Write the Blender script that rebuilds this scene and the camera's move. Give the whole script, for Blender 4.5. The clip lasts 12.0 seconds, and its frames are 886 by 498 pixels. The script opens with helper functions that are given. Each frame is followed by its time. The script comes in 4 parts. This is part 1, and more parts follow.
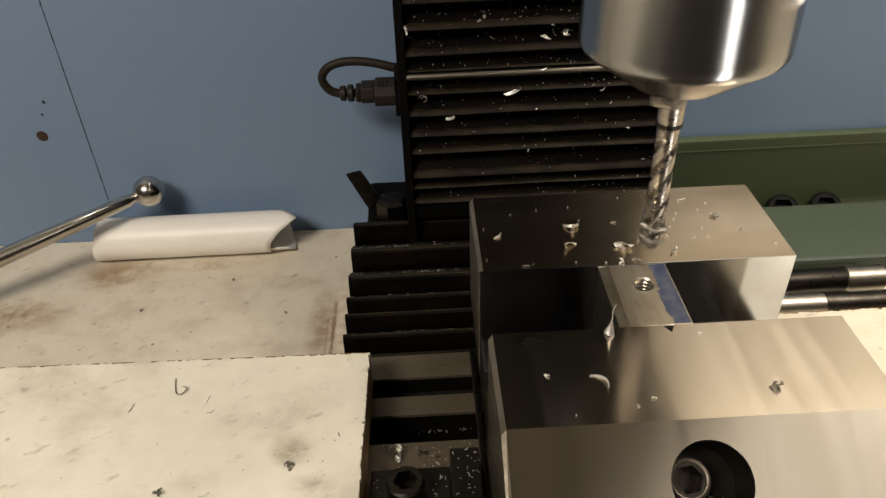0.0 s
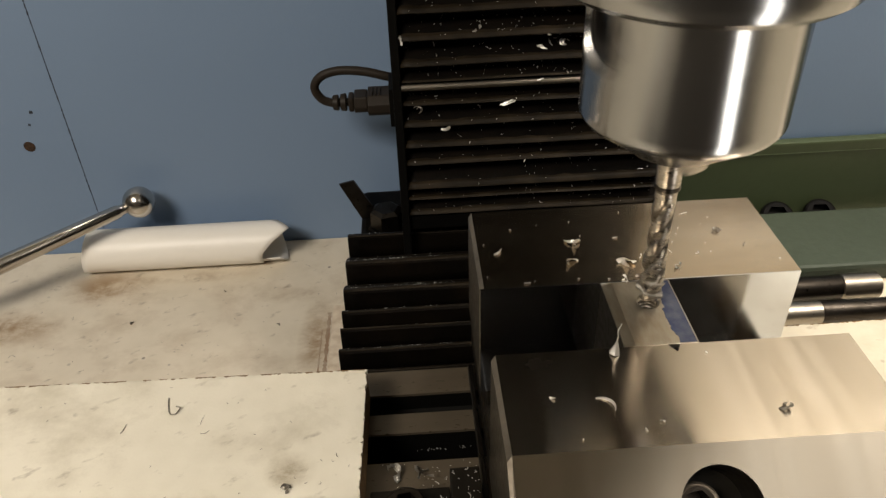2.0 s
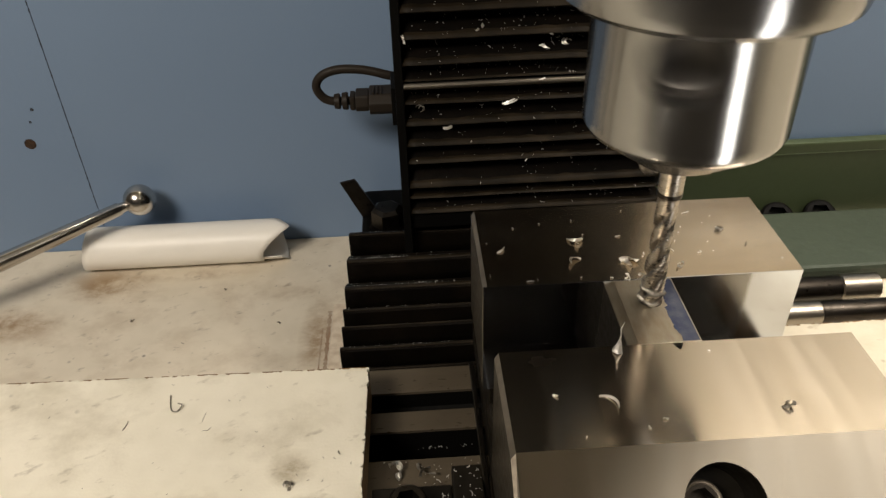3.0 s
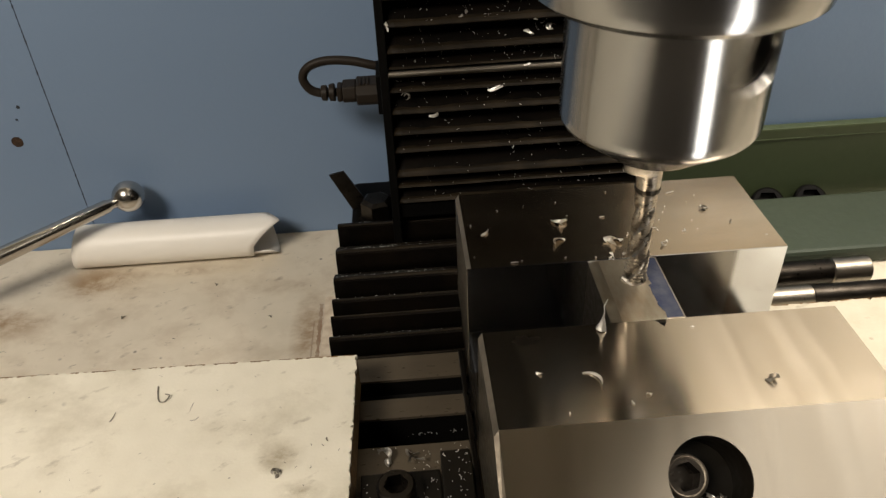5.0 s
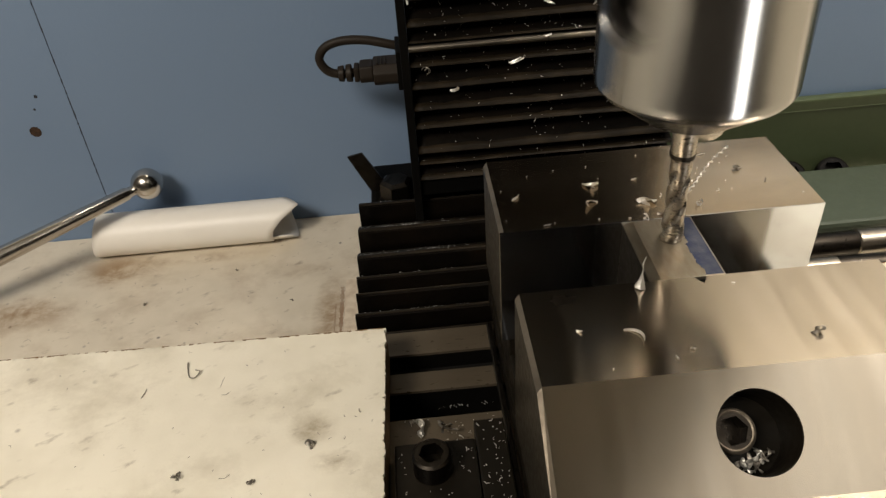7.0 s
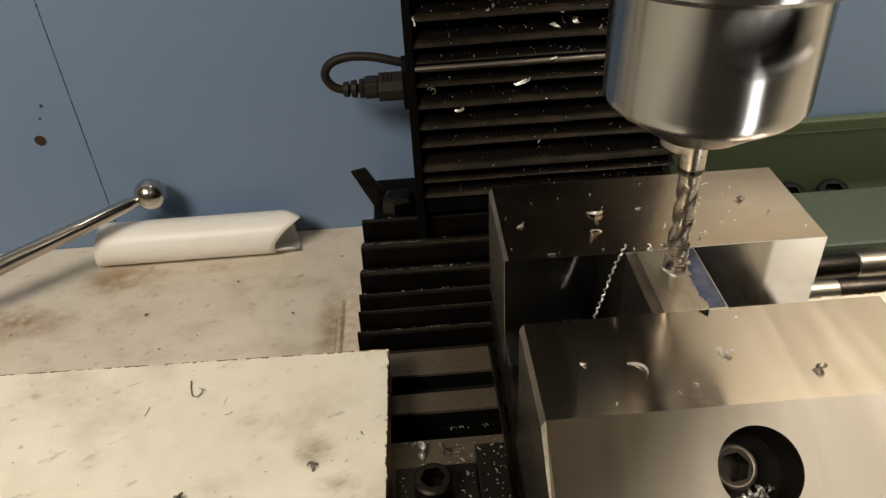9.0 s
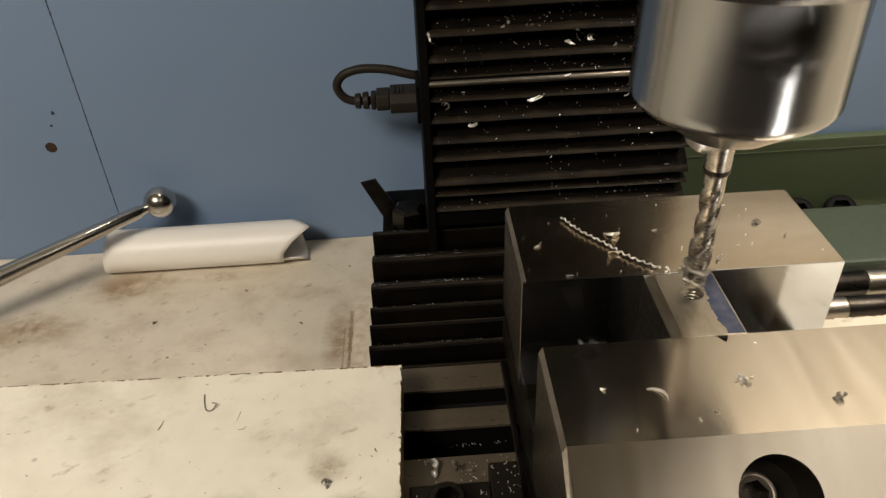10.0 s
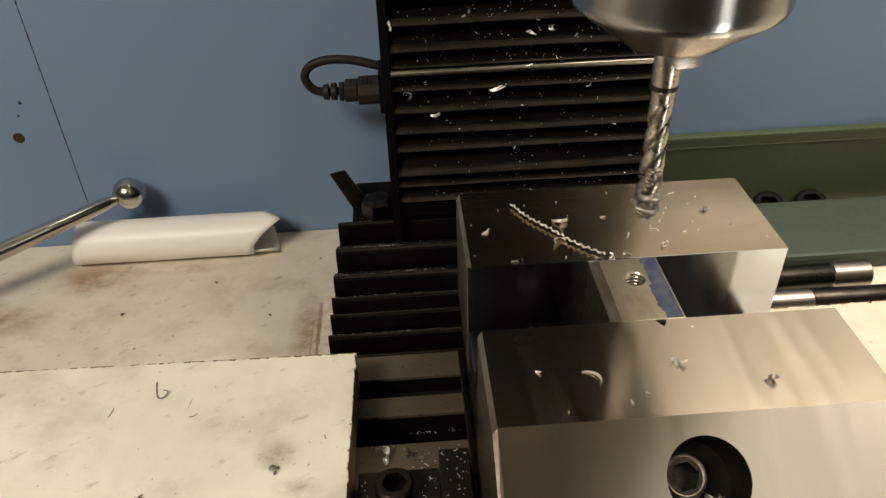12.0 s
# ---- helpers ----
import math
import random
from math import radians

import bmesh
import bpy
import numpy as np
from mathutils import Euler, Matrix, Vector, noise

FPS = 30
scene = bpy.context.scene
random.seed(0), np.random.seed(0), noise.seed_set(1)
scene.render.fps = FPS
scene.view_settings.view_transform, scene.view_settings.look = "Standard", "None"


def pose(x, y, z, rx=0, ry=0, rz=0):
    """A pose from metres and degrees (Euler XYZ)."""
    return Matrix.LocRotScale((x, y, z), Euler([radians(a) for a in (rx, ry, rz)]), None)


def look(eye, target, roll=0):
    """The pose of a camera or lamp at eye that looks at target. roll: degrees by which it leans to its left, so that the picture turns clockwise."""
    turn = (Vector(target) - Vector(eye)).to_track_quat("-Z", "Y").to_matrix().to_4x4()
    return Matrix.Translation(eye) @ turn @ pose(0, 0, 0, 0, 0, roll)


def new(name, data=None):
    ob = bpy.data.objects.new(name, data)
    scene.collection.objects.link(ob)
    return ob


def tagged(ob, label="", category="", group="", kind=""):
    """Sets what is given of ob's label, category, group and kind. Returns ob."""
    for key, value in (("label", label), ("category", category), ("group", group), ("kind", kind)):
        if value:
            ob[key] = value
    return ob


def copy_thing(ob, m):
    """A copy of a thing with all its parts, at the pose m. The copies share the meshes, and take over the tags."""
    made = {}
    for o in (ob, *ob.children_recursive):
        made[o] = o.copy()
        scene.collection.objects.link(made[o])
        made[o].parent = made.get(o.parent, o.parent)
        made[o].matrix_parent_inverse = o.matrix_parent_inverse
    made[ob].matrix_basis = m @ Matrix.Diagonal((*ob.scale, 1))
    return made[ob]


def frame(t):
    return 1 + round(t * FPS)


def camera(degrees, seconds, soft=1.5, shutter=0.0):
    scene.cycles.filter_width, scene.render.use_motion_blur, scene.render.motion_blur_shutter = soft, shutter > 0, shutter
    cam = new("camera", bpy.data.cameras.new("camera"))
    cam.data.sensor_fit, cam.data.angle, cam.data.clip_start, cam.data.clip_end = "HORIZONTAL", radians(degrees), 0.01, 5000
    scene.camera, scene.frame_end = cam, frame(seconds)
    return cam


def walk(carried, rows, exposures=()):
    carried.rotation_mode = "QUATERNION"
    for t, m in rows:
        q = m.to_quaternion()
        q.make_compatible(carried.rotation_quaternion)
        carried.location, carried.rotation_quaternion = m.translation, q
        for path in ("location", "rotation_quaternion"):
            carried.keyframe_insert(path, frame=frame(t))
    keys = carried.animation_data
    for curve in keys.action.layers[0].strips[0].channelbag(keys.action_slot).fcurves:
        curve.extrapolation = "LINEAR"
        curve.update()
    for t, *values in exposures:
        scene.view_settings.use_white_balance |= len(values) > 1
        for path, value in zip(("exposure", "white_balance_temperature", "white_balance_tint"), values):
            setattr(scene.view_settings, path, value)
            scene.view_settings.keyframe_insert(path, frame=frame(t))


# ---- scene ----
U = 0.01  # all plan numbers below are centimetres; the bench top is z = 0
cam = camera(61.47, 12.0, soft=1.4, shutter=0.28)
PATH = [
    (0, (0.214, 0.128, 32.206), (0.559, 16.336, 20.493), -2.27),
    (0.2, (0.115, 0.187, 32.356), (0.581, 16.418, 20.679), -1.93),
    (0.5, (0.032, 0.166, 32.455), (0.388, 16.447, 20.845), -2.67),
    (0.8, (-0.037, 0.371, 32.256), (0.284, 16.615, 20.593), -3.20),
    (1, (0.308, 0.422, 32.258), (0.718, 16.683, 20.622), -3.03),
    (1.2, (0.077, 0.498, 32.254), (0.573, 16.718, 20.564), -2.67),
    (1.5, (-0.236, 0.765, 32.305), (0.242, 17.019, 20.662), -2.56),
    (1.8, (-0.122, 0.666, 32.262), (0.503, 16.912, 20.613), -2.17),
    (2, (-0.068, 0.793, 32.302), (0.553, 17.037, 20.651), -2.06),
    (2.2, (-0.165, 0.719, 32.313), (0.501, 16.907, 20.587), -2.19),
    (2.5, (-0.146, 0.858, 32.473), (0.481, 17.140, 20.875), -2.04),
    (2.8, (-0.198, 0.693, 32.231), (0.420, 16.973, 20.630), -2.15),
    (3, (-0.227, 0.730, 32.272), (0.439, 16.972, 20.622), -1.74),
    (3.2, (0.200, 0.503, 32.093), (0.971, 16.767, 20.478), -1.53),
    (4.8, (-0.035, 0.351, 31.605), (0.726, 16.537, 19.882), -2.60),
    (5, (0.176, 0.491, 31.824), (0.917, 16.692, 20.121), -2.63),
    (5.2, (-0.092, 0.542, 31.607), (0.544, 16.756, 19.915), -2.82),
    (5.5, (-0.357, 0.389, 31.537), (0.274, 16.573, 19.803), -3.16),
    (5.8, (-0.413, 0.426, 31.287), (0.196, 16.613, 19.556), -3.11),
    (6, (-0.377, 0.215, 31.349), (0.187, 16.364, 19.564), -3.44),
    (6.2, (-0.346, 0.174, 31.086), (0.092, 16.330, 19.304), -4.02),
    (6.5, (-0.152, 0.201, 30.899), (0.417, 16.242, 18.968), -4.58),
    (6.8, (-0.499, 0.254, 30.894), (-0.046, 16.394, 19.091), -4.64),
    (7, (-0.567, 0.220, 30.972), (-0.113, 16.346, 19.151), -4.46),
    (9, (-0.741, 0.467, 31.638), (-0.224, 16.678, 19.936), -3.37),
    (9.2, (-0.706, 0.448, 31.525), (-0.207, 16.698, 19.876), -3.28),
    (9.5, (-0.812, 0.468, 31.721), (-0.257, 16.707, 20.059), -3.16),
    (9.8, (-0.850, 0.493, 31.817), (-0.250, 16.806, 20.262), -2.84),
    (10, (-1.263, 0.731, 32.079), (-0.748, 17.018, 20.483), -2.63),
    (10.2, (-1.027, 0.884, 31.755), (-0.592, 17.132, 20.103), -2.59),
    (10.5, (-0.315, 0.702, 31.925), (0.319, 16.955, 20.287), -3.08),
    (10.8, (-0.379, 0.599, 31.894), (0.239, 16.908, 20.335), -2.45),
    (11, (-0.467, 0.582, 31.814), (0.101, 16.842, 20.183), -2.63),
    (11.2, (-0.481, 0.828, 31.450), (0.031, 17.026, 19.730), -2.64),
    (11.5, (-0.127, 0.754, 31.491), (0.578, 16.932, 19.753), -2.45),
    (11.8, (-0.007, 0.499, 31.642), (0.689, 16.756, 20.013), -2.50),
    (12, (0.150, 0.417, 31.724), (0.897, 16.654, 20.069), -2.02),
]
walk(cam, [(t, look([U * v for v in eye], [U * v for v in target], roll)) for t, eye, target, roll in PATH])

# ---------------------------------------------------------------- light
world = bpy.data.worlds.new("world")
scene.world = world
world.use_nodes = True
wbg = world.node_tree.nodes["Background"]
wbg.inputs[0].default_value = (0.9, 0.95, 1.0, 1)
wbg.inputs[1].default_value = 0.02


def area(name, eye, target, w, h, power, colour):
    lamp = bpy.data.lights.new(name, "AREA")
    lamp.shape, lamp.size, lamp.size_y = "RECTANGLE", U * w, U * h
    lamp.energy, lamp.color = power, colour
    ob = new(name, lamp)
    ob.matrix_basis = look([U * v for v in eye], [U * v for v in target])
    return ob


area("bench_light", (-51, -35, 92), (-8, 28, 5), 36, 26, 10.6, (1.0, 0.905, 0.775))
area("ceiling_tube_light", (48, 26, 108), (31, 36, 20), 26, 90, 20.5, (1.0, 0.90, 0.77))
area("ceiling_panel_light", (103, -80, 152), (99, -78, 0), 150, 80, 4.8, (1.0, 0.92, 0.80))
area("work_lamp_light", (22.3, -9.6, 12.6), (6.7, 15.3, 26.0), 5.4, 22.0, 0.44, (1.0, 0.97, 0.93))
scene.view_settings.exposure = 0.0


# ---------------------------------------------------------------- materials
def mat(name, colour, rough=0.5, metal=0.0, bump=0.0, bump_scale=200.0, vary=0.0, vary_scale=30.0, second=None, rough_vary=0.0, stretch=(1, 1, 1), spec=0.5, coat=0.0, random_amount=0.0, grain=None, along=0.75, smudge=0.0, smudge_scale=40.0):
    """A procedural surface: base colour drifting to a second one at two scales, fine relief, uneven gloss."""
    m = bpy.data.materials.new(name)
    m.use_nodes = True
    nt = m.node_tree
    N, L = nt.nodes.new, nt.links.new
    b = nt.nodes["Principled BSDF"]
    b.inputs["Roughness"].default_value = rough
    b.inputs["Metallic"].default_value = metal
    b.inputs["Specular IOR Level"].default_value = spec
    b.inputs["Coat Weight"].default_value = coat
    tc = N("ShaderNodeTexCoord")
    mp = N("ShaderNodeMapping")
    mp.inputs["Scale"].default_value = stretch
    L(tc.outputs["Object"], mp.inputs[0])
    big, fine = N("ShaderNodeTexNoise"), N("ShaderNodeTexNoise")
    big.inputs["Scale"].default_value, big.inputs["Detail"].default_value = vary_scale, 4
    fine.inputs["Scale"].default_value, fine.inputs["Detail"].default_value = bump_scale, 3
    L(mp.outputs[0], big.inputs["Vector"]), L(mp.outputs[0], fine.inputs["Vector"])
    mix = N("ShaderNodeMix")
    mix.data_type = "RGBA"
    mix.inputs["A"].default_value = (*colour, 1)
    mix.inputs["B"].default_value = (*(second or [c * 0.5 for c in colour]), 1)
    ramp = N("ShaderNodeMapRange")
    ramp.inputs[1].default_value, ramp.inputs[2].default_value = 0.4, 0.75
    ramp.inputs[3].default_value, ramp.inputs[4].default_value = 0.0, vary
    L(big.outputs["Fac"], ramp.inputs[0]), L(ramp.outputs[0], mix.inputs["Factor"])
    out = mix.outputs["Result"]
    if random_amount:
        info, hsv, rr = N("ShaderNodeObjectInfo"), N("ShaderNodeHueSaturation"), N("ShaderNodeMapRange")
        rr.inputs[3].default_value, rr.inputs[4].default_value = 1 - random_amount, 1 + random_amount
        L(info.outputs["Random"], rr.inputs[0]), L(rr.outputs[0], hsv.inputs["Value"]), L(out, hsv.inputs["Color"])
        out = hsv.outputs["Color"]
    L(out, b.inputs["Base Color"])
    if grain:
        way = N("ShaderNodeCombineXYZ")
        for k in range(3):
            way.inputs[k].default_value = grain[k]
        b.inputs["Anisotropic"].default_value = along
        L(way.outputs[0], b.inputs["Tangent"])
    if rough_vary:
        rv = N("ShaderNodeMapRange")
        rv.inputs[1].default_value, rv.inputs[2].default_value = 0.3, 0.7
        rv.inputs[3].default_value, rv.inputs[4].default_value = max(0.03, rough - rough_vary), min(1, rough + rough_vary)
        L(fine.outputs["Fac"], rv.inputs[0]), L(rv.outputs[0], b.inputs["Roughness"])
        if smudge:
            cloud, cr, add = N("ShaderNodeTexNoise"), N("ShaderNodeMapRange"), N("ShaderNodeMath")
            cloud.inputs["Scale"].default_value, cloud.inputs["Detail"].default_value, cloud.inputs["Roughness"].default_value = smudge_scale, 7, 0.62
            cr.inputs[1].default_value, cr.inputs[2].default_value, cr.inputs[4].default_value = 0.45, 0.72, smudge
            L(tc.outputs["Object"], cloud.inputs["Vector"]), L(cloud.outputs["Fac"], cr.inputs[0])
            L(rv.outputs[0], add.inputs[0]), L(cr.outputs[0], add.inputs[1]), L(add.outputs[0], b.inputs["Roughness"])
    if bump:
        bp = N("ShaderNodeBump")
        bp.inputs["Strength"].default_value, bp.inputs["Distance"].default_value = bump, 0.001
        L(fine.outputs["Fac"], bp.inputs["Height"]), L(bp.outputs[0], b.inputs["Normal"])
    return m


def laminate(name, colour, stain, amount, size, cloud, spots=()):
    """Cream melamine with smeared oil stains, short dark scuffs, fine specks and single brown spots (x, y, half widths, strength)."""
    m = mat(name, colour, 0.38, vary=cloud, vary_scale=60, second=[colour[0] * 0.60, colour[1] * 0.58, colour[2] * 0.50], bump=0.08, bump_scale=900, rough_vary=0.1)
    nt = m.node_tree
    N, L = nt.nodes.new, nt.links.new
    b = nt.nodes["Principled BSDF"]
    before = b.inputs["Base Color"].links[0].from_socket
    tc, mp = N("ShaderNodeTexCoord"), N("ShaderNodeMapping")
    mp.inputs["Scale"].default_value = (1, 1.2, 1)
    L(tc.outputs["Object"], mp.inputs[0])
    smear, speck = N("ShaderNodeTexNoise"), N("ShaderNodeTexVoronoi")
    smear.inputs["Scale"].default_value, smear.inputs["Detail"].default_value, smear.inputs["Roughness"].default_value = size, 8, 0.68
    smear.inputs["Distortion"].default_value = 0.15
    speck.inputs["Scale"].default_value = 75
    L(mp.outputs[0], smear.inputs["Vector"]), L(tc.outputs["Object"], speck.inputs["Vector"])
    r1, r2 = N("ShaderNodeMapRange"), N("ShaderNodeMapRange")
    r1.inputs[1].default_value, r1.inputs[2].default_value, r1.inputs[4].default_value = 0.49, 0.70, amount
    r2.inputs[1].default_value, r2.inputs[2].default_value, r2.inputs[3].default_value, r2.inputs[4].default_value = 0.05, 0.11, 0.75, 0.0
    L(smear.outputs["Fac"], r1.inputs[0]), L(speck.outputs["Distance"], r2.inputs[0])
    m1, m2 = N("ShaderNodeMix"), N("ShaderNodeMix")
    m1.data_type = m2.data_type = "RGBA"
    m1.inputs["B"].default_value, m2.inputs["B"].default_value = (*stain, 1), (0.05, 0.045, 0.04, 1)
    gate, lessen = N("ShaderNodeTexNoise"), N("ShaderNodeMath")
    gate.inputs["Scale"].default_value = 40
    lessen.operation = "MULTIPLY"
    gr = N("ShaderNodeMapRange")
    gr.inputs[1].default_value, gr.inputs[2].default_value = 0.5, 0.62
    L(tc.outputs["Object"], gate.inputs["Vector"]), L(gate.outputs["Fac"], gr.inputs[0])
    L(r2.outputs[0], lessen.inputs[0]), L(gr.outputs[0], lessen.inputs[1])
    L(before, m1.inputs["A"]), L(r1.outputs[0], m1.inputs["Factor"])
    L(m1.outputs["Result"], m2.inputs["A"]), L(lessen.outputs[0], m2.inputs["Factor"])
    last = m2.outputs["Result"]
    # short scuffs lying along the board
    long, scuff, sr, m3 = N("ShaderNodeMapping"), N("ShaderNodeTexNoise"), N("ShaderNodeMapRange"), N("ShaderNodeMix")
    long.vector_type = "TEXTURE"
    long.inputs["Scale"].default_value = (1.5, 0.75, 1)
    long.inputs["Rotation"].default_value = (0, 0, radians(24))
    scuff.inputs["Scale"].default_value, scuff.inputs["Detail"].default_value, scuff.inputs["Roughness"].default_value = 115, 5, 0.6
    sr.inputs[1].default_value, sr.inputs[2].default_value, sr.inputs[4].default_value = 0.61, 0.74, 0.55
    m3.data_type = "RGBA"
    m3.inputs["B"].default_value = (0.17, 0.13, 0.085, 1)
    L(tc.outputs["Object"], long.inputs[0]), L(long.outputs[0], scuff.inputs["Vector"]), L(scuff.outputs["Fac"], sr.inputs[0])
    L(last, m3.inputs["A"]), L(sr.outputs[0], m3.inputs["Factor"])
    last = m3.outputs["Result"]
    for x, y, rx, ry, strength in spots:
        at, ball, grain, both, ms = N("ShaderNodeMapping"), N("ShaderNodeTexGradient"), N("ShaderNodeMapRange"), N("ShaderNodeMath"), N("ShaderNodeMix")
        at.inputs["Scale"].default_value = (1 / (U * rx), 1 / (U * ry), 0)
        at.inputs["Location"].default_value = (-x / rx, -y / ry, 0)
        ball.gradient_type, both.operation, ms.data_type = "SPHERICAL", "MULTIPLY", "RGBA"
        grain.inputs[1].default_value, grain.inputs[2].default_value, grain.inputs[4].default_value = 0.36, 0.60, strength
        ms.inputs["B"].default_value = (*stain, 1)
        L(tc.outputs["Object"], at.inputs[0]), L(at.outputs[0], ball.inputs[0]), L(smear.outputs["Fac"], grain.inputs[0])
        L(ball.outputs["Fac"], both.inputs[0]), L(grain.outputs[0], both.inputs[1])
        L(last, ms.inputs["A"]), L(both.outputs[0], ms.inputs["Factor"])
        last = ms.outputs["Result"]
    L(last, b.inputs["Base Color"])
    return m


M_WALL = mat("blue_paint", (0.172, 0.246, 0.367), 0.55, bump=0.12, bump_scale=260, vary=0.25, vary_scale=6, second=(0.152, 0.222, 0.340))
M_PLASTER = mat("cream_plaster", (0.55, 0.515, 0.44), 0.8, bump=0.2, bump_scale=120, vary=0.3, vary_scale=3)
M_FLOOR = mat("grey_concrete", (0.20, 0.19, 0.175), 0.8, bump=0.3, bump_scale=60, vary=0.5, vary_scale=4)
M_BENCH = laminate("bench_laminate", (0.69, 0.62, 0.505), (0.30, 0.20, 0.11), 0.30, 27, 0.20, ((-22.4, 43.4, 3.6, 2.2, 1.3), (-27.6, 39.8, 4.2, 2.2, 1.3), (-30.5, 38.2, 3.2, 2.0, 1.2), (-7.0, 36.8, 1.3, 4.6, 1.3), (-8.8, 41.6, 3.0, 1.2, 0.7), (-16.5, 44.1, 5.0, 0.7, 1.1)))
M_BOARD = laminate("board_laminate", (0.75, 0.71, 0.605), (0.27, 0.22, 0.14), 0.40, 21, 0.26, ((-2.45, -4.75, 1.0, 0.9, 1.7), (-1.65, -6.3, 1.0, 0.55, 1.8), (-14, -6.5, 3.0, 1.0, 0.6), (-5.2, -3.2, 1.4, 1.2, 0.5)))
M_CREAM = laminate("cream_laminate", (0.50, 0.46, 0.37), (0.27, 0.22, 0.14), 0.35, 23, 0.24)
M_MDF = mat("chipboard_core", (0.20, 0.12, 0.05), 0.9, bump=0.8, bump_scale=700, vary=0.8, vary_scale=300, second=(0.08, 0.045, 0.02))
M_STEEL = mat("ground_steel", (0.57, 0.50, 0.40), 0.19, 1.0, bump_scale=1500, vary=0.85, vary_scale=22, second=(0.34, 0.245, 0.145), rough_vary=0.015, stretch=(0.5, 1.5, 1.5), grain=(0, 0.86, 0.5), along=0.72, smudge=0.05, smudge_scale=45)
M_PLATE = mat("hardened_plate", (0.80, 0.85, 0.95), 0.09, 1.0, bump_scale=1200, vary=0.4, vary_scale=30, second=(0.55, 0.54, 0.53), rough_vary=0.02, stretch=(0.5, 1.5, 1.5), smudge=0.04, smudge_scale=60)
M_JAW = mat("brushed_steel", (0.46, 0.415, 0.35), 0.17, 1.0, bump_scale=110, vary=0.55, vary_scale=22, second=(0.29, 0.24, 0.175), rough_vary=0.028, stretch=(2.4, 0.16, 0.16), grain=(0, 0.86, 0.5), along=0.84, smudge=0.05, smudge_scale=45)
M_CHUCK = mat("polished_steel", (0.30, 0.295, 0.286), 0.225, 1.0, bump_scale=600, rough_vary=0.012, stretch=(1, 1, 12), grain=(0, 0, 1), along=0.8)
M_HOLE = mat("dull_bored_steel", (0.16, 0.15, 0.14), 0.4, 1.0, bump=0.05, bump_scale=500, rough_vary=0.08)
M_TAP = mat("tool_steel", (0.36, 0.325, 0.28), 0.30, 1.0, bump=0.03, bump_scale=900, rough_vary=0.08)
M_WORK = mat("milled_alloy", (0.43, 0.39, 0.32), 0.33, 1.0, bump_scale=700, vary=0.6, vary_scale=110, second=(0.27, 0.20, 0.12), rough_vary=0.02, stretch=(3, 1, 1), smudge=0.1, smudge_scale=90)
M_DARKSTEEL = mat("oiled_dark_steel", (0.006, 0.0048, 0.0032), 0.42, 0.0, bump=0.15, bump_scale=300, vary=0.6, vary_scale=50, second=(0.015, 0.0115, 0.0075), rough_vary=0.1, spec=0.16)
M_TABLE = mat("table_cast_iron", (0.100, 0.080, 0.056), 0.36, 0.35, bump=0.1, bump_scale=240, vary=0.5, vary_scale=25, rough_vary=0.1, stretch=(1, 4, 4), spec=0.4)
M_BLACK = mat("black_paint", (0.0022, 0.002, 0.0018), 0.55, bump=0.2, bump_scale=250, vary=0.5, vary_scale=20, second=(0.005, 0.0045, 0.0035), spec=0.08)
M_OXIDE = mat("black_oxide", (0.045, 0.039, 0.033), 0.36, 1.0, bump=0.06, bump_scale=500, vary=0.6, vary_scale=90, second=(0.02, 0.016, 0.012), rough_vary=0.1)
M_RUBBER = mat("bellows_rubber", (0.0018, 0.0013, 0.0008), 0.6, bump=0.25, bump_scale=420, vary=0.7, vary_scale=45, second=(0.0065, 0.0042, 0.0022), rough_vary=0.12, spec=0.05)
M_STRIP = mat("aluminium_strip", (0.50, 0.45, 0.38), 0.3, 1.0, bump=0.1, bump_scale=300, vary=0.7, vary_scale=60)
M_CABLE = mat("black_cable_rubber", (0.021, 0.016, 0.0118), 0.5, bump=0.1, bump_scale=300, vary=0.3, vary_scale=40, spec=0.15)
M_GREEN = mat("green_enamel", (0.047, 0.063, 0.028), 0.42, bump=0.15, bump_scale=180, vary=0.4, vary_scale=12, second=(0.038, 0.052, 0.025), rough_vary=0.1)
M_GREEN2 = mat("grey_green_enamel", (0.036, 0.049, 0.031), 0.6, bump=0.15, bump_scale=180, vary=0.4, vary_scale=10, second=(0.030, 0.042, 0.027), rough_vary=0.1)
M_CHROME = mat("chrome", (0.52, 0.49, 0.45), 0.2, 1.0, rough_vary=0.05, bump=0.02, bump_scale=400)
M_TURNED = mat("turned_steel", (0.30, 0.27, 0.225), 0.32, 1.0, bump=0.03, bump_scale=700, rough_vary=0.06, stretch=(6, 1, 1))
M_ROLL = mat("white_sheet", (0.88, 0.84, 0.775), 0.42, bump=0.08, bump_scale=300, vary=0.3, vary_scale=22, second=(0.74, 0.69, 0.62))
M_BLUE = mat("layout_blue", (0.024, 0.031, 0.062), 0.6, 0.0, bump=0.2, bump_scale=500, vary=0.7, vary_scale=220, second=(0.10, 0.10, 0.105), spec=0.2)
M_CHIP = mat("bright_swarf", (0.60, 0.58, 0.54), 0.42, 0.85, bump=0.2, bump_scale=900)
M_DUST = mat("fine_swarf", (0.88, 0.86, 0.82), 0.36, 0.45, bump=0.2, bump_scale=900)
M_CHIPDARK = mat("dull_swarf", (0.24, 0.22, 0.19), 0.45, 0.8, bump=0.2, bump_scale=900)
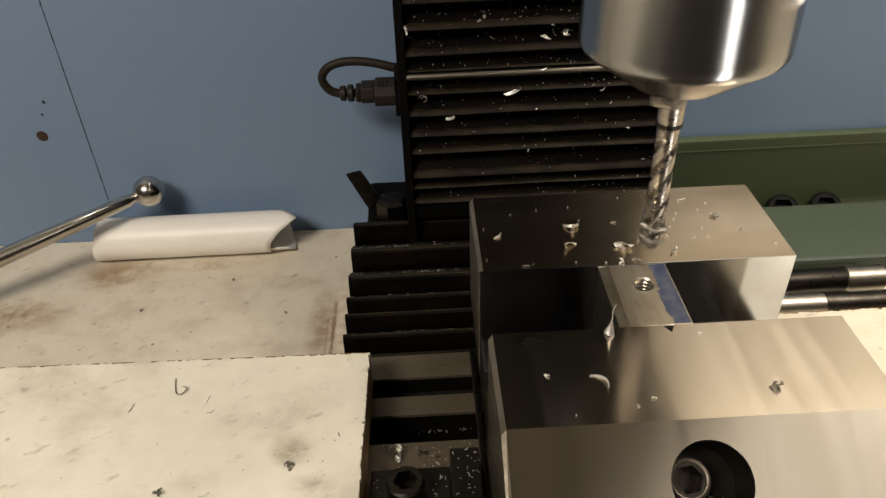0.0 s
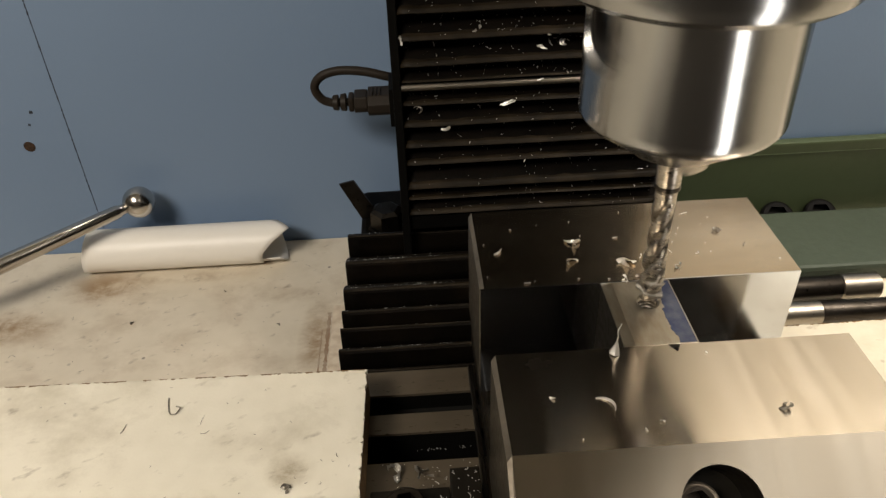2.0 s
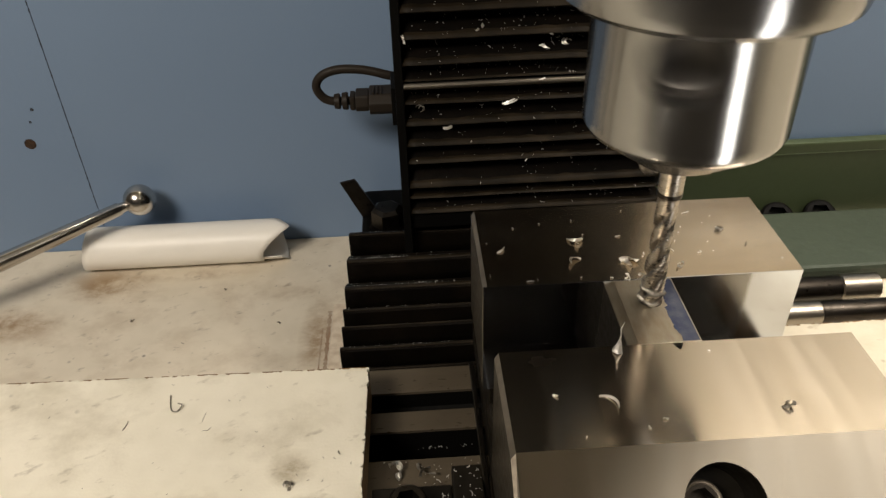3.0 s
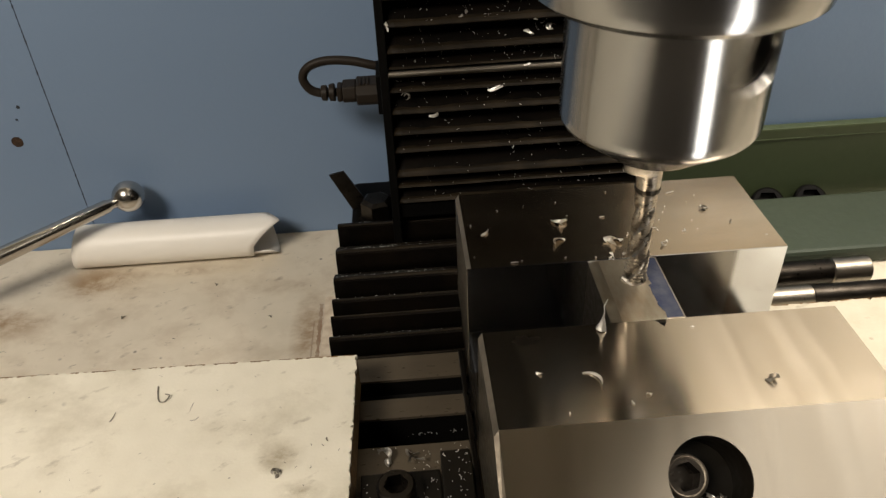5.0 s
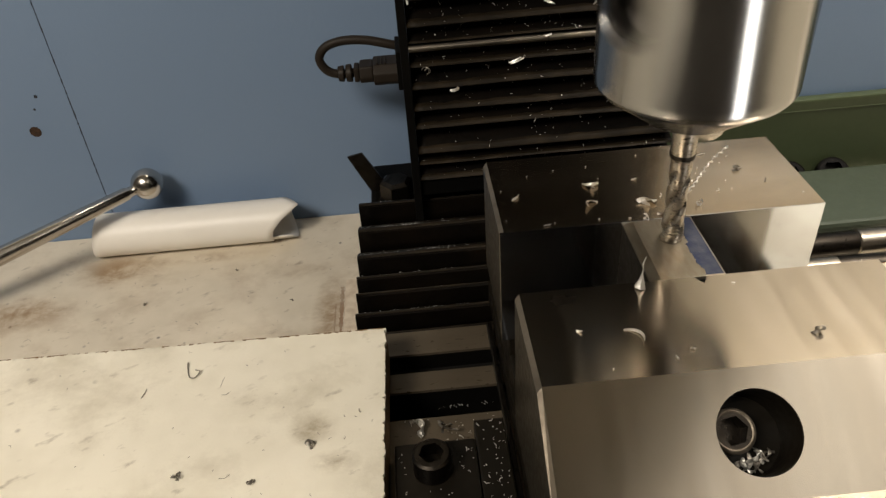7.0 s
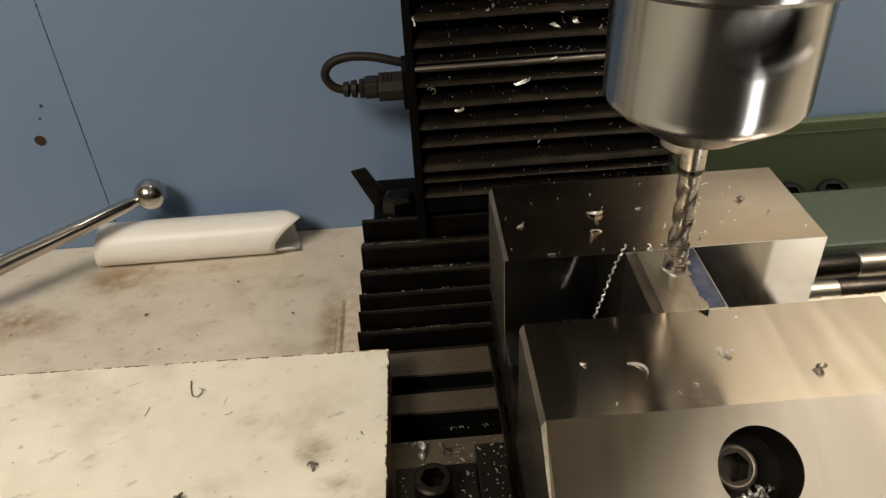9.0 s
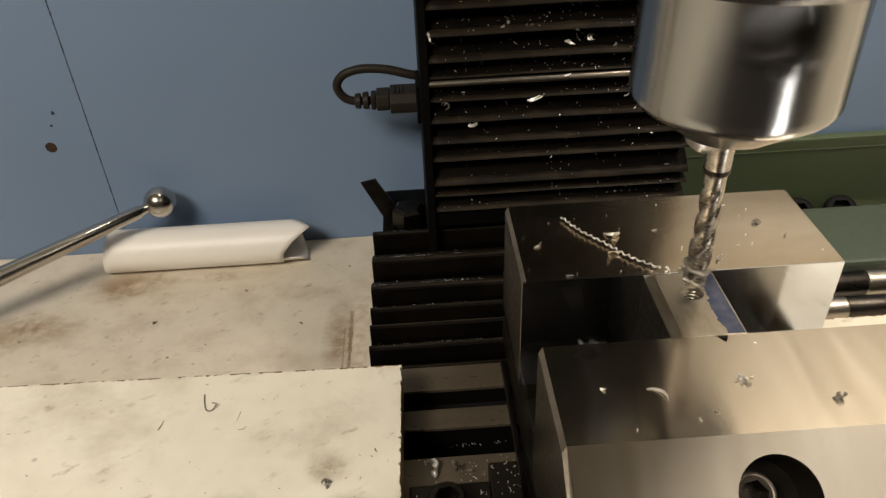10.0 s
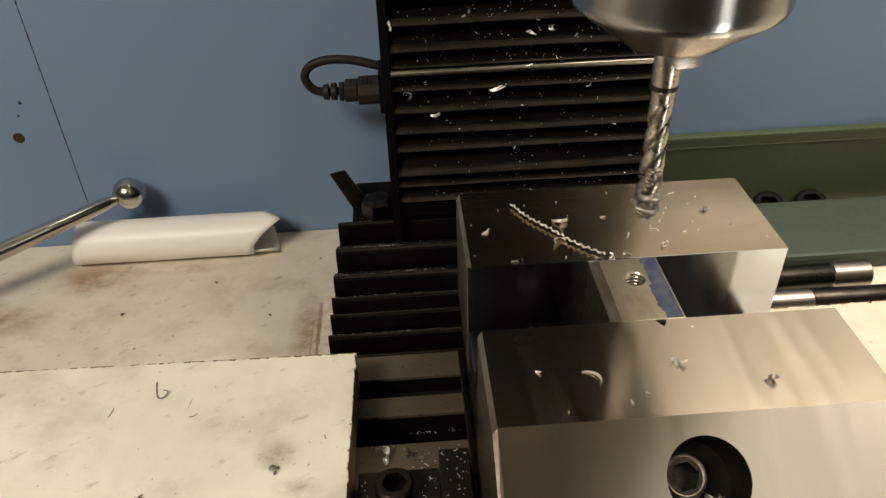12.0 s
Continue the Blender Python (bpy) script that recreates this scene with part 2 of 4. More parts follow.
M_KNOT = mat("bare_wood_hole", (0.05, 0.024, 0.010), 0.9, bump=0.8, bump_scale=600, vary=0.9, vary_scale=300, second=(0.01, 0.006, 0.004))
# unseen walls: the dimness of the room is put into this colour
M_DIM = mat("dim_unseen_wall", (0.125, 0.113, 0.10), 0.8, bump=0.2, bump_scale=120, vary=0.3, vary_scale=3)
M_PALE = mat("pale_tape_residue", (0.70, 0.61, 0.49), 0.6, bump=0.15, bump_scale=300, vary=0.8, vary_scale=150, second=(0.46, 0.35, 0.25))
M_GLUE = mat("old_glue", (0.30, 0.20, 0.13), 0.6, bump=0.2, bump_scale=300, vary=0.9, vary_scale=120, second=(0.48, 0.42, 0.34))
M_EDGE = mat("worn_rubber_edge", (0.0075, 0.0054, 0.0030), 0.55, bump=0.3, bump_scale=300, vary=0.9, vary_scale=70, second=(0.021, 0.015, 0.0086), spec=0.1)
M_WORN = mat("worn_steel_edge", (0.25, 0.215, 0.17), 0.55, 1.0, bump=0.15, bump_scale=500, vary=0.7, vary_scale=60, rough_vary=0.1)
# darker steel for left-hand faces; their shade is in the colour
M_SIDE = mat("shaded_side_steel", (0.10, 0.085, 0.065), 0.36, 1.0, bump_scale=400, vary=0.6, vary_scale=40, rough_vary=0.08)
M_SMEAR = mat("dark_oil", (0.004, 0.003, 0.002), 0.45, vary=0.8, vary_scale=160, second=(0.009, 0.007, 0.005), rough_vary=0.1, bump_scale=300, spec=0.12)
M_HEAD = mat("dark_machine_paint", (0.030, 0.029, 0.027), 0.45, bump=0.15, bump_scale=150, vary=0.4, vary_scale=12, rough_vary=0.1)
M_SEAM = mat("seam_gap", (0.03, 0.035, 0.045), 0.9, vary=0.5, vary_scale=80)


# ---------------------------------------------------------------- mesh tools
def part(name, bm, material, parent=None, label="", smooth=False):
    bmesh.ops.recalc_face_normals(bm, faces=bm.faces)
    me = bpy.data.meshes.new(name)
    bm.to_mesh(me)
    bm.free()
    me.materials.append(material)
    if smooth:
        me.shade_smooth()
        me.set_sharp_from_angle(angle=radians(35))
    ob = new(name, me)
    if parent is not None:
        ob.parent = parent
    return tagged(ob, label)


def thing(name, label, category, place=(0, 0, 0), group="", kind=""):
    ob = new(name)
    ob.empty_display_size = 0.01
    ob.matrix_basis = Matrix.Translation([U * v for v in place])
    return tagged(ob, label, category, group, kind)


def box(x0, x1, y0, y1, z0, z1, bevel=0.0, bm=None, segments=2):
    """A block between two corners, with eased edges, in centimetres."""
    out = bm or bmesh.new()
    tmp = bmesh.new()
    v = [tmp.verts.new((U * x, U * y, U * z)) for x in (x0, x1) for y in (y0, y1) for z in (z0, z1)]
    for f in ((0, 1, 3, 2), (4, 6, 7, 5), (0, 4, 5, 1), (2, 3, 7, 6), (0, 2, 6, 4), (1, 5, 7, 3)):
        tmp.faces.new([v[i] for i in f])
    bmesh.ops.recalc_face_normals(tmp, faces=tmp.faces)
    if bevel:
        bmesh.ops.bevel(tmp, geom=tmp.edges[:], offset=U * bevel, segments=segments, affect="EDGES", profile=0.6)
    return merge(out, tmp)


def merge(out, tmp, m=None):
    if m is not None:
        tmp.transform(m)
    me = bpy.data.meshes.new("tmp")
    tmp.to_mesh(me)
    tmp.free()
    out.from_mesh(me)
    bpy.data.meshes.remove(me)
    return out


def prism(profile, x0, x1, bevel=0.0, bm=None):
    """A profile of (y, z) pushed along x, in centimetres."""
    out = bm or bmesh.new()
    tmp = bmesh.new()
    a = [tmp.verts.new((U * x0, U * y, U * z)) for y, z in profile]
    b = [tmp.verts.new((U * x1, U * y, U * z)) for y, z in profile]
    n = len(profile)
    tmp.faces.new(a), tmp.faces.new(b[::-1])
    for i in range(n):
        tmp.faces.new((a[i], b[i], b[(i + 1) % n], a[(i + 1) % n]))
    bmesh.ops.recalc_face_normals(tmp, faces=tmp.faces)
    if bevel:
        bmesh.ops.bevel(tmp, geom=tmp.edges[:], offset=U * bevel, segments=2, affect="EDGES", profile=0.6)
    return merge(out, tmp)


def lathe(profile, seg=64, bm=None, m=None, closed=True):
    """A profile of (radius, height) turned round z, in centimetres; ends on the axis are capped."""
    out = bm or bmesh.new()
    tmp = bmesh.new()
    rings = []
    for r, z in profile:
        if r < 1e-6:
            rings.append([tmp.verts.new((0, 0, U * z))])
        else:
            rings.append([tmp.verts.new((U * r * math.cos(2 * math.pi * i / seg), U * r * math.sin(2 * math.pi * i / seg), U * z)) for i in range(seg)])
    for a, b in zip(rings, rings[1:]):
        for i in range(seg):
            j = (i + 1) % seg
            q = [a[i % len(a)], a[j % len(a)], b[j % len(b)], b[i % len(b)]]
            q = list(dict.fromkeys(q))
            if len(q) > 2:
                tmp.faces.new(q)
    return merge(out, tmp, m)


def tube(points, r, seg=12, bm=None):
    """A round bar along points; r is one radius or one for each point."""
    out = bm or bmesh.new()
    tmp = bmesh.new()
    P = [Vector(p) * U for p in points]
    rs = r if isinstance(r, (list, tuple)) else [r] * len(P)
    up, rings = Vector((0.13, 0.21, 0.97)), []
    for i, p in enumerate(P):
        d = (P[min(i + 1, len(P) - 1)] - P[max(i - 1, 0)]).normalized()
        s = d.cross(up)
        s = (s if s.length > 1e-4 else d.cross(Vector((1, 0, 0)))).normalized()
        up = s.cross(d).normalized()
        rings.append([tmp.verts.new(p + U * rs[i] * (math.cos(a) * s + math.sin(a) * up)) for a in (2 * math.pi * k / seg for k in range(seg))])
    for a, b in zip(rings, rings[1:]):
        for i in range(seg):
            tmp.faces.new((a[i], a[(i + 1) % seg], b[(i + 1) % seg], b[i]))
    tmp.faces.new(rings[0][::-1]), tmp.faces.new(rings[-1])
    return merge(out, tmp)


def spline(points, steps=8):
    """A smooth line through points."""
    P = [Vector(p) for p in points]
    P = [2 * P[0] - P[1], *P, 2 * P[-1] - P[-2]]
    out = []
    for a, b, c, d in zip(P, P[1:], P[2:], P[3:]):
        for k in range(steps):
            t = k / steps
            out.append(0.5 * (2 * b + (c - a) * t + (2 * a - 5 * b + 4 * c - d) * t**2 + (3 * b - a - 3 * c + d) * t**3))
    return out + [P[-2]]


def cut(ob, tool):
    """Takes the closed mesh tool (a bmesh) out of ob for good."""
    bmesh.ops.recalc_face_normals(tool, faces=tool.faces)
    me = bpy.data.meshes.new("cutter")
    tool.to_mesh(me)
    tool.free()
    other = new("cutter", me)
    mod = ob.modifiers.new("cut", "BOOLEAN")
    mod.operation, mod.solver, mod.object = "DIFFERENCE", "EXACT", other
    bpy.context.view_layer.update()
    other.matrix_world = ob.matrix_world.copy()
    bpy.context.view_layer.update()
    done = bpy.data.meshes.new_from_object(ob.evaluated_get(bpy.context.evaluated_depsgraph_get()))
    ob.modifiers.clear()
    old, ob.data = ob.data, done
    bpy.data.meshes.remove(old)
    bpy.data.objects.remove(other)
    bpy.data.meshes.remove(me)


def hexagon(r):
    return [(r * math.cos(math.pi / 3 * k), r * math.sin(math.pi / 3 * k)) for k in range(6)]


def cap_screw(name, parent, m, r, h, socket, label):
    """A socket head screw whose head stands on z = 0 of m."""
    bm = lathe([(0, 0), (r, 0), (r, h - 0.12 * r), (r * 0.88, h), (socket * 1.12, h), (0, h)], 40)
    ob = part(name, bm, M_OXIDE, parent, label, True)
    tool = bmesh.new()
    lo = [tool.verts.new((U * x, U * y, U * h * 0.35)) for x, y in hexagon(socket)]
    hi = [tool.verts.new((U * x, U * y, U * (h + 0.2))) for x, y in hexagon(socket)]
    tool.faces.new(lo[::-1]), tool.faces.new(hi)
    for i in range(6):
        tool.faces.new((lo[i], lo[(i + 1) % 6], hi[(i + 1) % 6], hi[i]))
    cut(ob, tool)
    ob.matrix_basis = m
    return ob


# ---------------------------------------------------------------- setting
def setting():
    wall = part("wall_north", box(-160, 160, 48.6, 58, -90, 160), M_PLASTER)
    tagged(wall, "pale plaster wall behind the workbench", "wall", kind="structure")
    for x0, x1 in ((-150, -23.46), (-23.42, 150)):
        ob = part("panel", box(x0, x1, 48.2, 48.596, -4, 34, 0.04), M_WALL, wall)
    part("panel_joint", box(-23.46, -23.42, 48.25, 48.59, -3.9, 33.9), M_SEAM, wall)
    bm, rng = bmesh.new(), random.Random(21)
    for k in range(260):
        z, w = -3.5 + 0.14 * k, rng.uniform(0.015, 0.07) * (rng.random() < 0.8)
        bm.faces.new([bm.verts.new((U * (-23.44 + x), U * 48.196, U * h)) for x, h in ((-w, z), (rng.uniform(0.2, 1) * w + 0.01, z + 0.02), (0.6 * w + 0.01, z + 0.15), (-rng.random() * w, z + 0.14))])
    part("chipped_joint", bm, M_SEAM, wall, "paint broken away along the panel joint")
    # unseen walls, darker than the plaster so the steel mirrors a dim room
    tagged(part("wall_south", box(-160, 160, -190, -180, -90, 160), M_DIM), "plain wall out of view, coloured dim", "wall", kind="structure")
    tagged(part("wall_east", box(160, 170, -190, 58, -90, 160), M_DIM), "plain wall out of view, coloured dim", "wall", kind="structure")
    tagged(part("wall_west", box(-170, -160, -190, 58, -90, 160), M_DIM), "plain wall out of view, coloured dim", "wall", kind="structure")
    tagged(part("floor", box(-170, 170, -190, 58, -95, -90), M_FLOOR), "grey concrete workshop floor", "floor", kind="structure")
    tagged(part("ceiling", box(-170, 170, -190, 58, 160, 166), M_PLASTER), "plain pale ceiling", "ceiling", kind="structure")
    # holes in the blue panel
    for x, z, r in ((-26.45, 8.98, 0.34), (-25.5, 11.5, 0.11), (-25.9, 10.6, 0.08)):
        bm = lathe([(r * 1.15, 0.0), (r, 0.03), (r * 0.75, 0.02), (r * 0.5, 0.012), (0, 0.01)], 24)
        for v in bm.verts:
            v.co += Vector(noise.noise_vector(v.co * 900)) * 0.0003
        ob = part("screw_hole", bm, M_KNOT if r > 0.2 else M_SEAM, wall, "ragged hole in the blue paint")
        ob.matrix_basis = pose(U * x, U * 48.197, U * z, 90, 0, 0)


def workbench():
    b = thing("workbench", "worn cream laminate workbench with oil stains", "workbench", (0, 0, 0))
    part("top", box(-150, 150, -2, 48.15, -3.2, 0, 0.1), M_BENCH, b)
    rng = random.Random(8)
    for name, xa, xb, wob, material, label, top in (("tape_mark", -6.1, -5.2, 0.03, M_PALE, "pale strip left by old tape", 40.0),
                                               ("glue_mark", -6.42, -6.2, 0.06, M_GLUE, "thin brown line of glue", 39.3),
                                               ("glue_mark", -6.75, -6.66, 0.03, M_GLUE, "thin brown line of glue", 37.6)):
        bm = bmesh.new()
        line = [(33.4 + (top - 33.4) * k / 39, rng.uniform(-wob, wob)) for k in range(40)]
        a = [bm.verts.new((U * (xa + w), U * y, U * 0.008)) for y, w in line]
        c = [bm.verts.new((U * (xb - 0.7 * w), U * y, U * 0.008)) for y, w in line]
        for k in range(39):
            bm.faces.new((a[k], c[k], c[k + 1], a[k + 1]))
        part(name, bm, material, b, label)
    for x in (-140, 140):
        for y in (-5, 40):
            part("leg", box(x - 3, x + 3, y - 3, y + 3, -90, -3.2, 0.2), M_BLACK, b)


setting()
workbench()


# ---------------------------------------------------------------- the milling machine
def pleats(parent, name, stations, x0, x1, front, depth, upright, hem, sway):
    """Folded rubber way cover: each pleat is a thin bent sheet from valley to crest to valley."""
    rng = random.Random(5)
    for a, b in zip(stations, stations[1:]):
        bm = bmesh.new()
        n, th = 26, 0.09
        # across the fold: valley, sloping face, crest, underside, valley
        lie = ((0.0, 1.0), (0.25, 0.62), (0.55, 0.26), (0.80, 0.04), (0.87, 0.0), (0.94, 0.05), (0.97, 0.5), (1.0, 1.0))
        rows = []
        sag = [rng.uniform(-sway, sway) for _ in range(4)]
        strip = bmesh.new()
        hems = []
        for i in range(n + 1):
            s = i / n
            wave = sag[0] * math.sin(3.1 * s) + sag[1] * math.sin(7.3 * s + 1) + sag[2] * math.sin(13 * s + 2) * 0.4
            x = x0 + (x1 - x0) * s
            row, over = [], []
            for f in (hem + rng.uniform(-0.03, 0.03), (hem + 0.87) / 2, 0.80, 0.875, 0.915):
                g = float(np.interp(f, [v[0] for v in lie], [v[1] for v in lie]))
                along, dip = a + (b - a) * f + wave * (1 - g), depth * g - 0.075
                over.append(strip.verts.new((U * x, U * (front + dip), U * along) if upright else (U * x, U * along, U * (front - dip))))
            hems.append(over)
            for f, g in lie:
                along = a + (b - a) * f + wave * (1 - g)
                dip = depth * g
                row.append(bm.verts.new((U * x, U * (front + dip), U * along) if upright else (U * x, U * along, U * (front - dip))))
            rows.append(row)
        for p, q in zip(rows, rows[1:]):
            for k in range(len(lie) - 1):
                bm.faces.new((p[k], q[k], q[k + 1], p[k + 1]))
        ob = part(name, bm, M_RUBBER, parent, smooth=True)
        for p, q in zip(hems, hems[1:]):
            for k in range(4):
                strip.faces.new((p[k], q[k], q[k + 1], p[k + 1]))
        edge = part("edge", strip, M_EDGE, parent, "dusty brown worn edge", True)
        edge.modifiers.new("thick", "SOLIDIFY").thickness = U * 0.03
        so = ob.modifiers.new("thick", "SOLIDIFY")
        so.thickness, so.offset = U * th, 0


COLUMN = [29.4, 27.9, 26.5, 25.2, 23.9, 22.5, 21.2, 19.95, 18.7, 17.95, 17.5, 16.75, 15.55, 14.4, 13.45, 11.9, 11.4, 10.4]
COVER = [37.2, 35.0, 32.47, 30.15, 28.6, 27.34, 25.86, 24.47]


def mill():
    m = thing("milling_machine", "black bench milling machine with folded rubber way covers and swarf", "milling machine", (0, 0, 0))
    # column and its side plate
    part("column", box(-0.5, 12.9, 36.4, 47.4, 0.0, 75, 0.3), M_BLACK, m)
    part("side_plate", box(-0.93, -0.52, 34.4, 47.0, 3.0, 74, 0.05), M_BLACK, m)
    part("side_plate", box(12.95, 13.3, 36.5, 47.0, 3.0, 74, 0.05), M_BLACK, m)
    part("plate_lug", box(-1.16, -0.935, 35.2, 37.4, 15.4, 17.4, 0.04), M_BLACK, m)
    cover = thing("column_cover", "", "")
    cover.parent = m
    pleats(cover, "pleat", COLUMN[:10], -0.5, 12.95, 34.55, 1.7, True, 0.68, 0.022)
    pleats(cover, "pleat", COLUMN[10:], -0.5, 12.95, 34.55, 1.7, True, 0.68, 0.022)
    part("joint_strip", tube([(-0.5, 34.62, 17.72), (2, 34.6, 17.73), (6.2, 34.6, 17.72)], 0.17, 14), M_STRIP, cover, "bare aluminium joining strip")
    part("joint_strip", tube([(6.25, 34.63, 17.71), (9, 34.62, 17.73), (12.95, 34.64, 17.73)], 0.17, 14), M_STRIP, cover, "bare aluminium joining strip")
    part("cover_end", box(-0.5, 13.2, 34.7, 36.4, 9.4, 10.3, 0.1), M_BLACK, cover)
    # foot casting with its holding bolt
    part("base", box(-3.9, 16.5, 36.4, 46.8, 0.0, 4.8, 0.35), M_BLACK, m)
    part("base_plinth", box(-2.9, 14.5, 4, 36.2, 0.0, 4.5, 0.3), M_BLACK, m)
    part("saddle", box(-3.2, 15, 8, 24.0, 4.55, 5.9, 0.15), M_BLACK, m)
    bolt = part("holding_bolt", lathe([(0, 0), (1.3, 0), (1.3, 0.18), (1.08, 0.18), (1.1, 0.3), (1.08, 1.3), (0.8, 1.5), (0, 1.52)], 6), M_OXIDE, m, "black hexagon bolt head")
    bolt.matrix_basis = pose(U * -2.1, U * 42.0, U * 4.82, 0, 0, 12)
    # bent sheet tab beside the bolt
    bm = bmesh.new()
    sheet = [(-5.12, 7.4), (-4.15, 7.6), (-3.0, 5.6), (-2.9, 4.82), (-3.85, 4.82)]
    fore = [bm.verts.new((U * x, U * (43.2 + 0.09 * (z - 4.8)), U * z)) for x, z in sheet]
    back = [bm.verts.new((U * x, U * (43.36 + 0.09 * (z - 4.8)), U * z)) for x, z in sheet]
    bm.faces.new(fore), bm.faces.new(back[::-1])
    for i in range(5):
        bm.faces.new((fore[i], fore[(i + 1) % 5], back[(i + 1) % 5], back[i]))
    part("sheet_tab", bm, M_OXIDE, m, "bent dark sheet metal tab")
    # cover between column and table
    flat = thing("table_cover", "", "")
    flat.parent = m
    pleats(flat, "pleat", COVER, -4.05, 14.5, 8.75, 1.3, False, 0.70, 0.03)
    # slotted table
    t = thing("table", "", "")
    t.parent = m
    bm = prism([(8, 5.92), (23.9, 5.92), (23.9, 9.4), (22.53, 9.4), (22.53, 8.5), (21.47, 8.0), (21.47, 9.4), (20.47, 9.4), (20.47, 6.4), (19.07, 6.4), (19.07, 9.4),
                (14.2, 9.4), (14.2, 6.4), (12.9, 6.4), (12.9, 9.4), (8, 9.4)], -42, 44)
    part("slotted_plate", bm, M_TABLE, t, "grey slotted cast iron table")
    # black liners paint the shade inside the slots
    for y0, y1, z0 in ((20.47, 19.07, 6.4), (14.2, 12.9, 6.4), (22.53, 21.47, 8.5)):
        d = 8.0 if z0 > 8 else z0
        part("slot_wall", prism([(y0 - 0.004, 9.28), (y0 - 0.03, 9.28), (y0 - 0.03, z0 + 0.03), (y1 + 0.03, d + 0.03), (y1 + 0.03, 9.28), (y1 + 0.004, 9.28), (y1 + 0.004, d + 0.005), (y0 - 0.004, z0 + 0.005)], -41.9, 43.9), M_BLACK, t, "black slot lining in place of shade")
    return m


mill()


# ---------------------------------------------------------------- the vice and what it holds
def worn_end(profile, x0, x1, inset):
    """The chamfered end of a block: its profile drawn in towards x0."""
    n = len(profile)
    cy, cz = sum(p[0] for p in profile) / n, sum(p[1] for p in profile) / n
    bm = bmesh.new()
    wide = [bm.verts.new((U * x1, U * y, U * z)) for y, z in profile]
    tight = [bm.verts.new((U * x0, U * (y - math.copysign(inset, y - cy)), U * (z - math.copysign(inset, z - cz)))) for y, z in profile]
    for i in range(n):
        bm.faces.new((wide[i], wide[(i + 1) % n], tight[(i + 1) % n], tight[i]))
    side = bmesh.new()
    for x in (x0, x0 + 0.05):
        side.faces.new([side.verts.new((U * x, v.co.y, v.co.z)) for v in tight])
    return bm, side


def vice():
    v = thing("machine_vice", "ground steel machine vice clamped on the mill table", "vice", (0, 0, 0))
    base = part("base", prism([(3, 9.42), (25.5, 9.42), (25.5, 13.2), (18.9, 13.2), (18.9, 12.4), (3, 12.4)], 2.0, 11.65, 0.05), M_DARKSTEEL, v, "oily dark steel bed")
    tool = bmesh.new()
    box(1.5, 2.6, 2, 30, 10.45, 11.2, bm=tool)
    cut(base, tool)
    tool = bmesh.new()
    box(11.1, 12.6, 2, 30, 10.45, 11.2, bm=tool)
    cut(base, tool)
    block = [(18.862, 13.22), (23.25, 13.22), (23.25, 17.71), (18.862, 17.71)]
    part("fixed_jaw", prism(block, 1.86, 11.92), M_STEEL, v)
    rim, side = worn_end(block, 1.73, 1.857, 0.11)
    part("jaw_end", rim, M_WORN, v, "worn chamfered rim of the jaw")
    # the end face gets a dark colour in place of shade
    part("jaw_side", side, M_SIDE, v, "end face of the jaw, coloured dark for shade")
    part("side_rail", box(1.68, 1.90, 5, 23.8, 9.42, 9.66, 0.04), M_OXIDE, v, "dark rail along the vice bed")
    part("jaw_plate", prism([(18.82, 13.22), (18.86, 13.22), (18.86, 17.708), (18.82, 17.708)], 1.74, 11.91), M_PLATE, v, "pale ground jaw plate")
    s, c = math.sin(radians(35)), math.cos(radians(35))
    wedge = [(15.9, 12.42), (15.9, 17.71), (12.41, 17.71), (9.9, 17.71 - 2.51 * s / c), (7.0, 17.71 - 2.51 * s / c), (7.0, 12.42)]
    jaw = part("moving_jaw", prism(wedge, 1.87, 11.95), M_JAW, v)
    rim, side = worn_end(wedge, 1.73, 1.867, 0.11)
    part("jaw_end", rim, M_WORN, v, "worn chamfered rim of the jaw")
    # shade coloured into this end face as well
    part("jaw_side", side, M_SIDE, v, "end face of the jaw, coloured dark for shade")
    # counterbore square to the slope
    tilt = Matrix.Translation((U * 6.77, U * 11.16, U * 16.83)) @ pose(0, 0, 0, 35, 0, 0)
    cut(jaw, lathe([(0, -1.3), (1.015, -1.3), (1.015, 1.0), (0, 1.0)], 56, m=tilt))
    # dark lining: the bore's shade is put into its colour
    part("counterbore", lathe([(0, -1.296), (1.0, -1.296), (1.0, -0.02), (1.012, -0.02), (1.012, -1.299), (0, -1.299)], 56, m=tilt), M_DARKSTEEL, v, "counterbore lining, coloured dark for shade", True)
    cut(jaw, lathe([(0, -1.0), (0.62, -1.0), (0.62, 1.0), (0, 1.0)], 40, m=Matrix.Translation((U * 9.1, U * 9.0, U * 15.95))))
    cap_screw("ledge_screw", v, pose(U * 9.1, U * 9.0, U * 14.96, 0, 0, 20), 0.5, 0.6, 0.25, "black socket head screw")
    # vee notch in the back edge of the jaw
    tool, infill = bmesh.new(), bmesh.new()
    for bm, plan, z0, z1 in ((tool, ((6.6, 16.1), (6.94, 15.6), (7.24, 16.1)), 17.2, 17.9), (infill, ((6.74, 15.89), (6.94, 15.62), (7.1, 15.89)), 17.21, 17.6)):
        a = [bm.verts.new((U * x, U * y, U * z0)) for x, y in plan]
        b = [bm.verts.new((U * x, U * y, U * z1)) for x, y in plan]
        bm.faces.new(a[::-1]), bm.faces.new(b)
        for i in range(3):
            bm.faces.new((a[i], a[(i + 1) % 3], b[(i + 1) % 3], b[i]))
        bmesh.ops.recalc_face_normals(bm, faces=bm.faces)
    cut(jaw, tool)
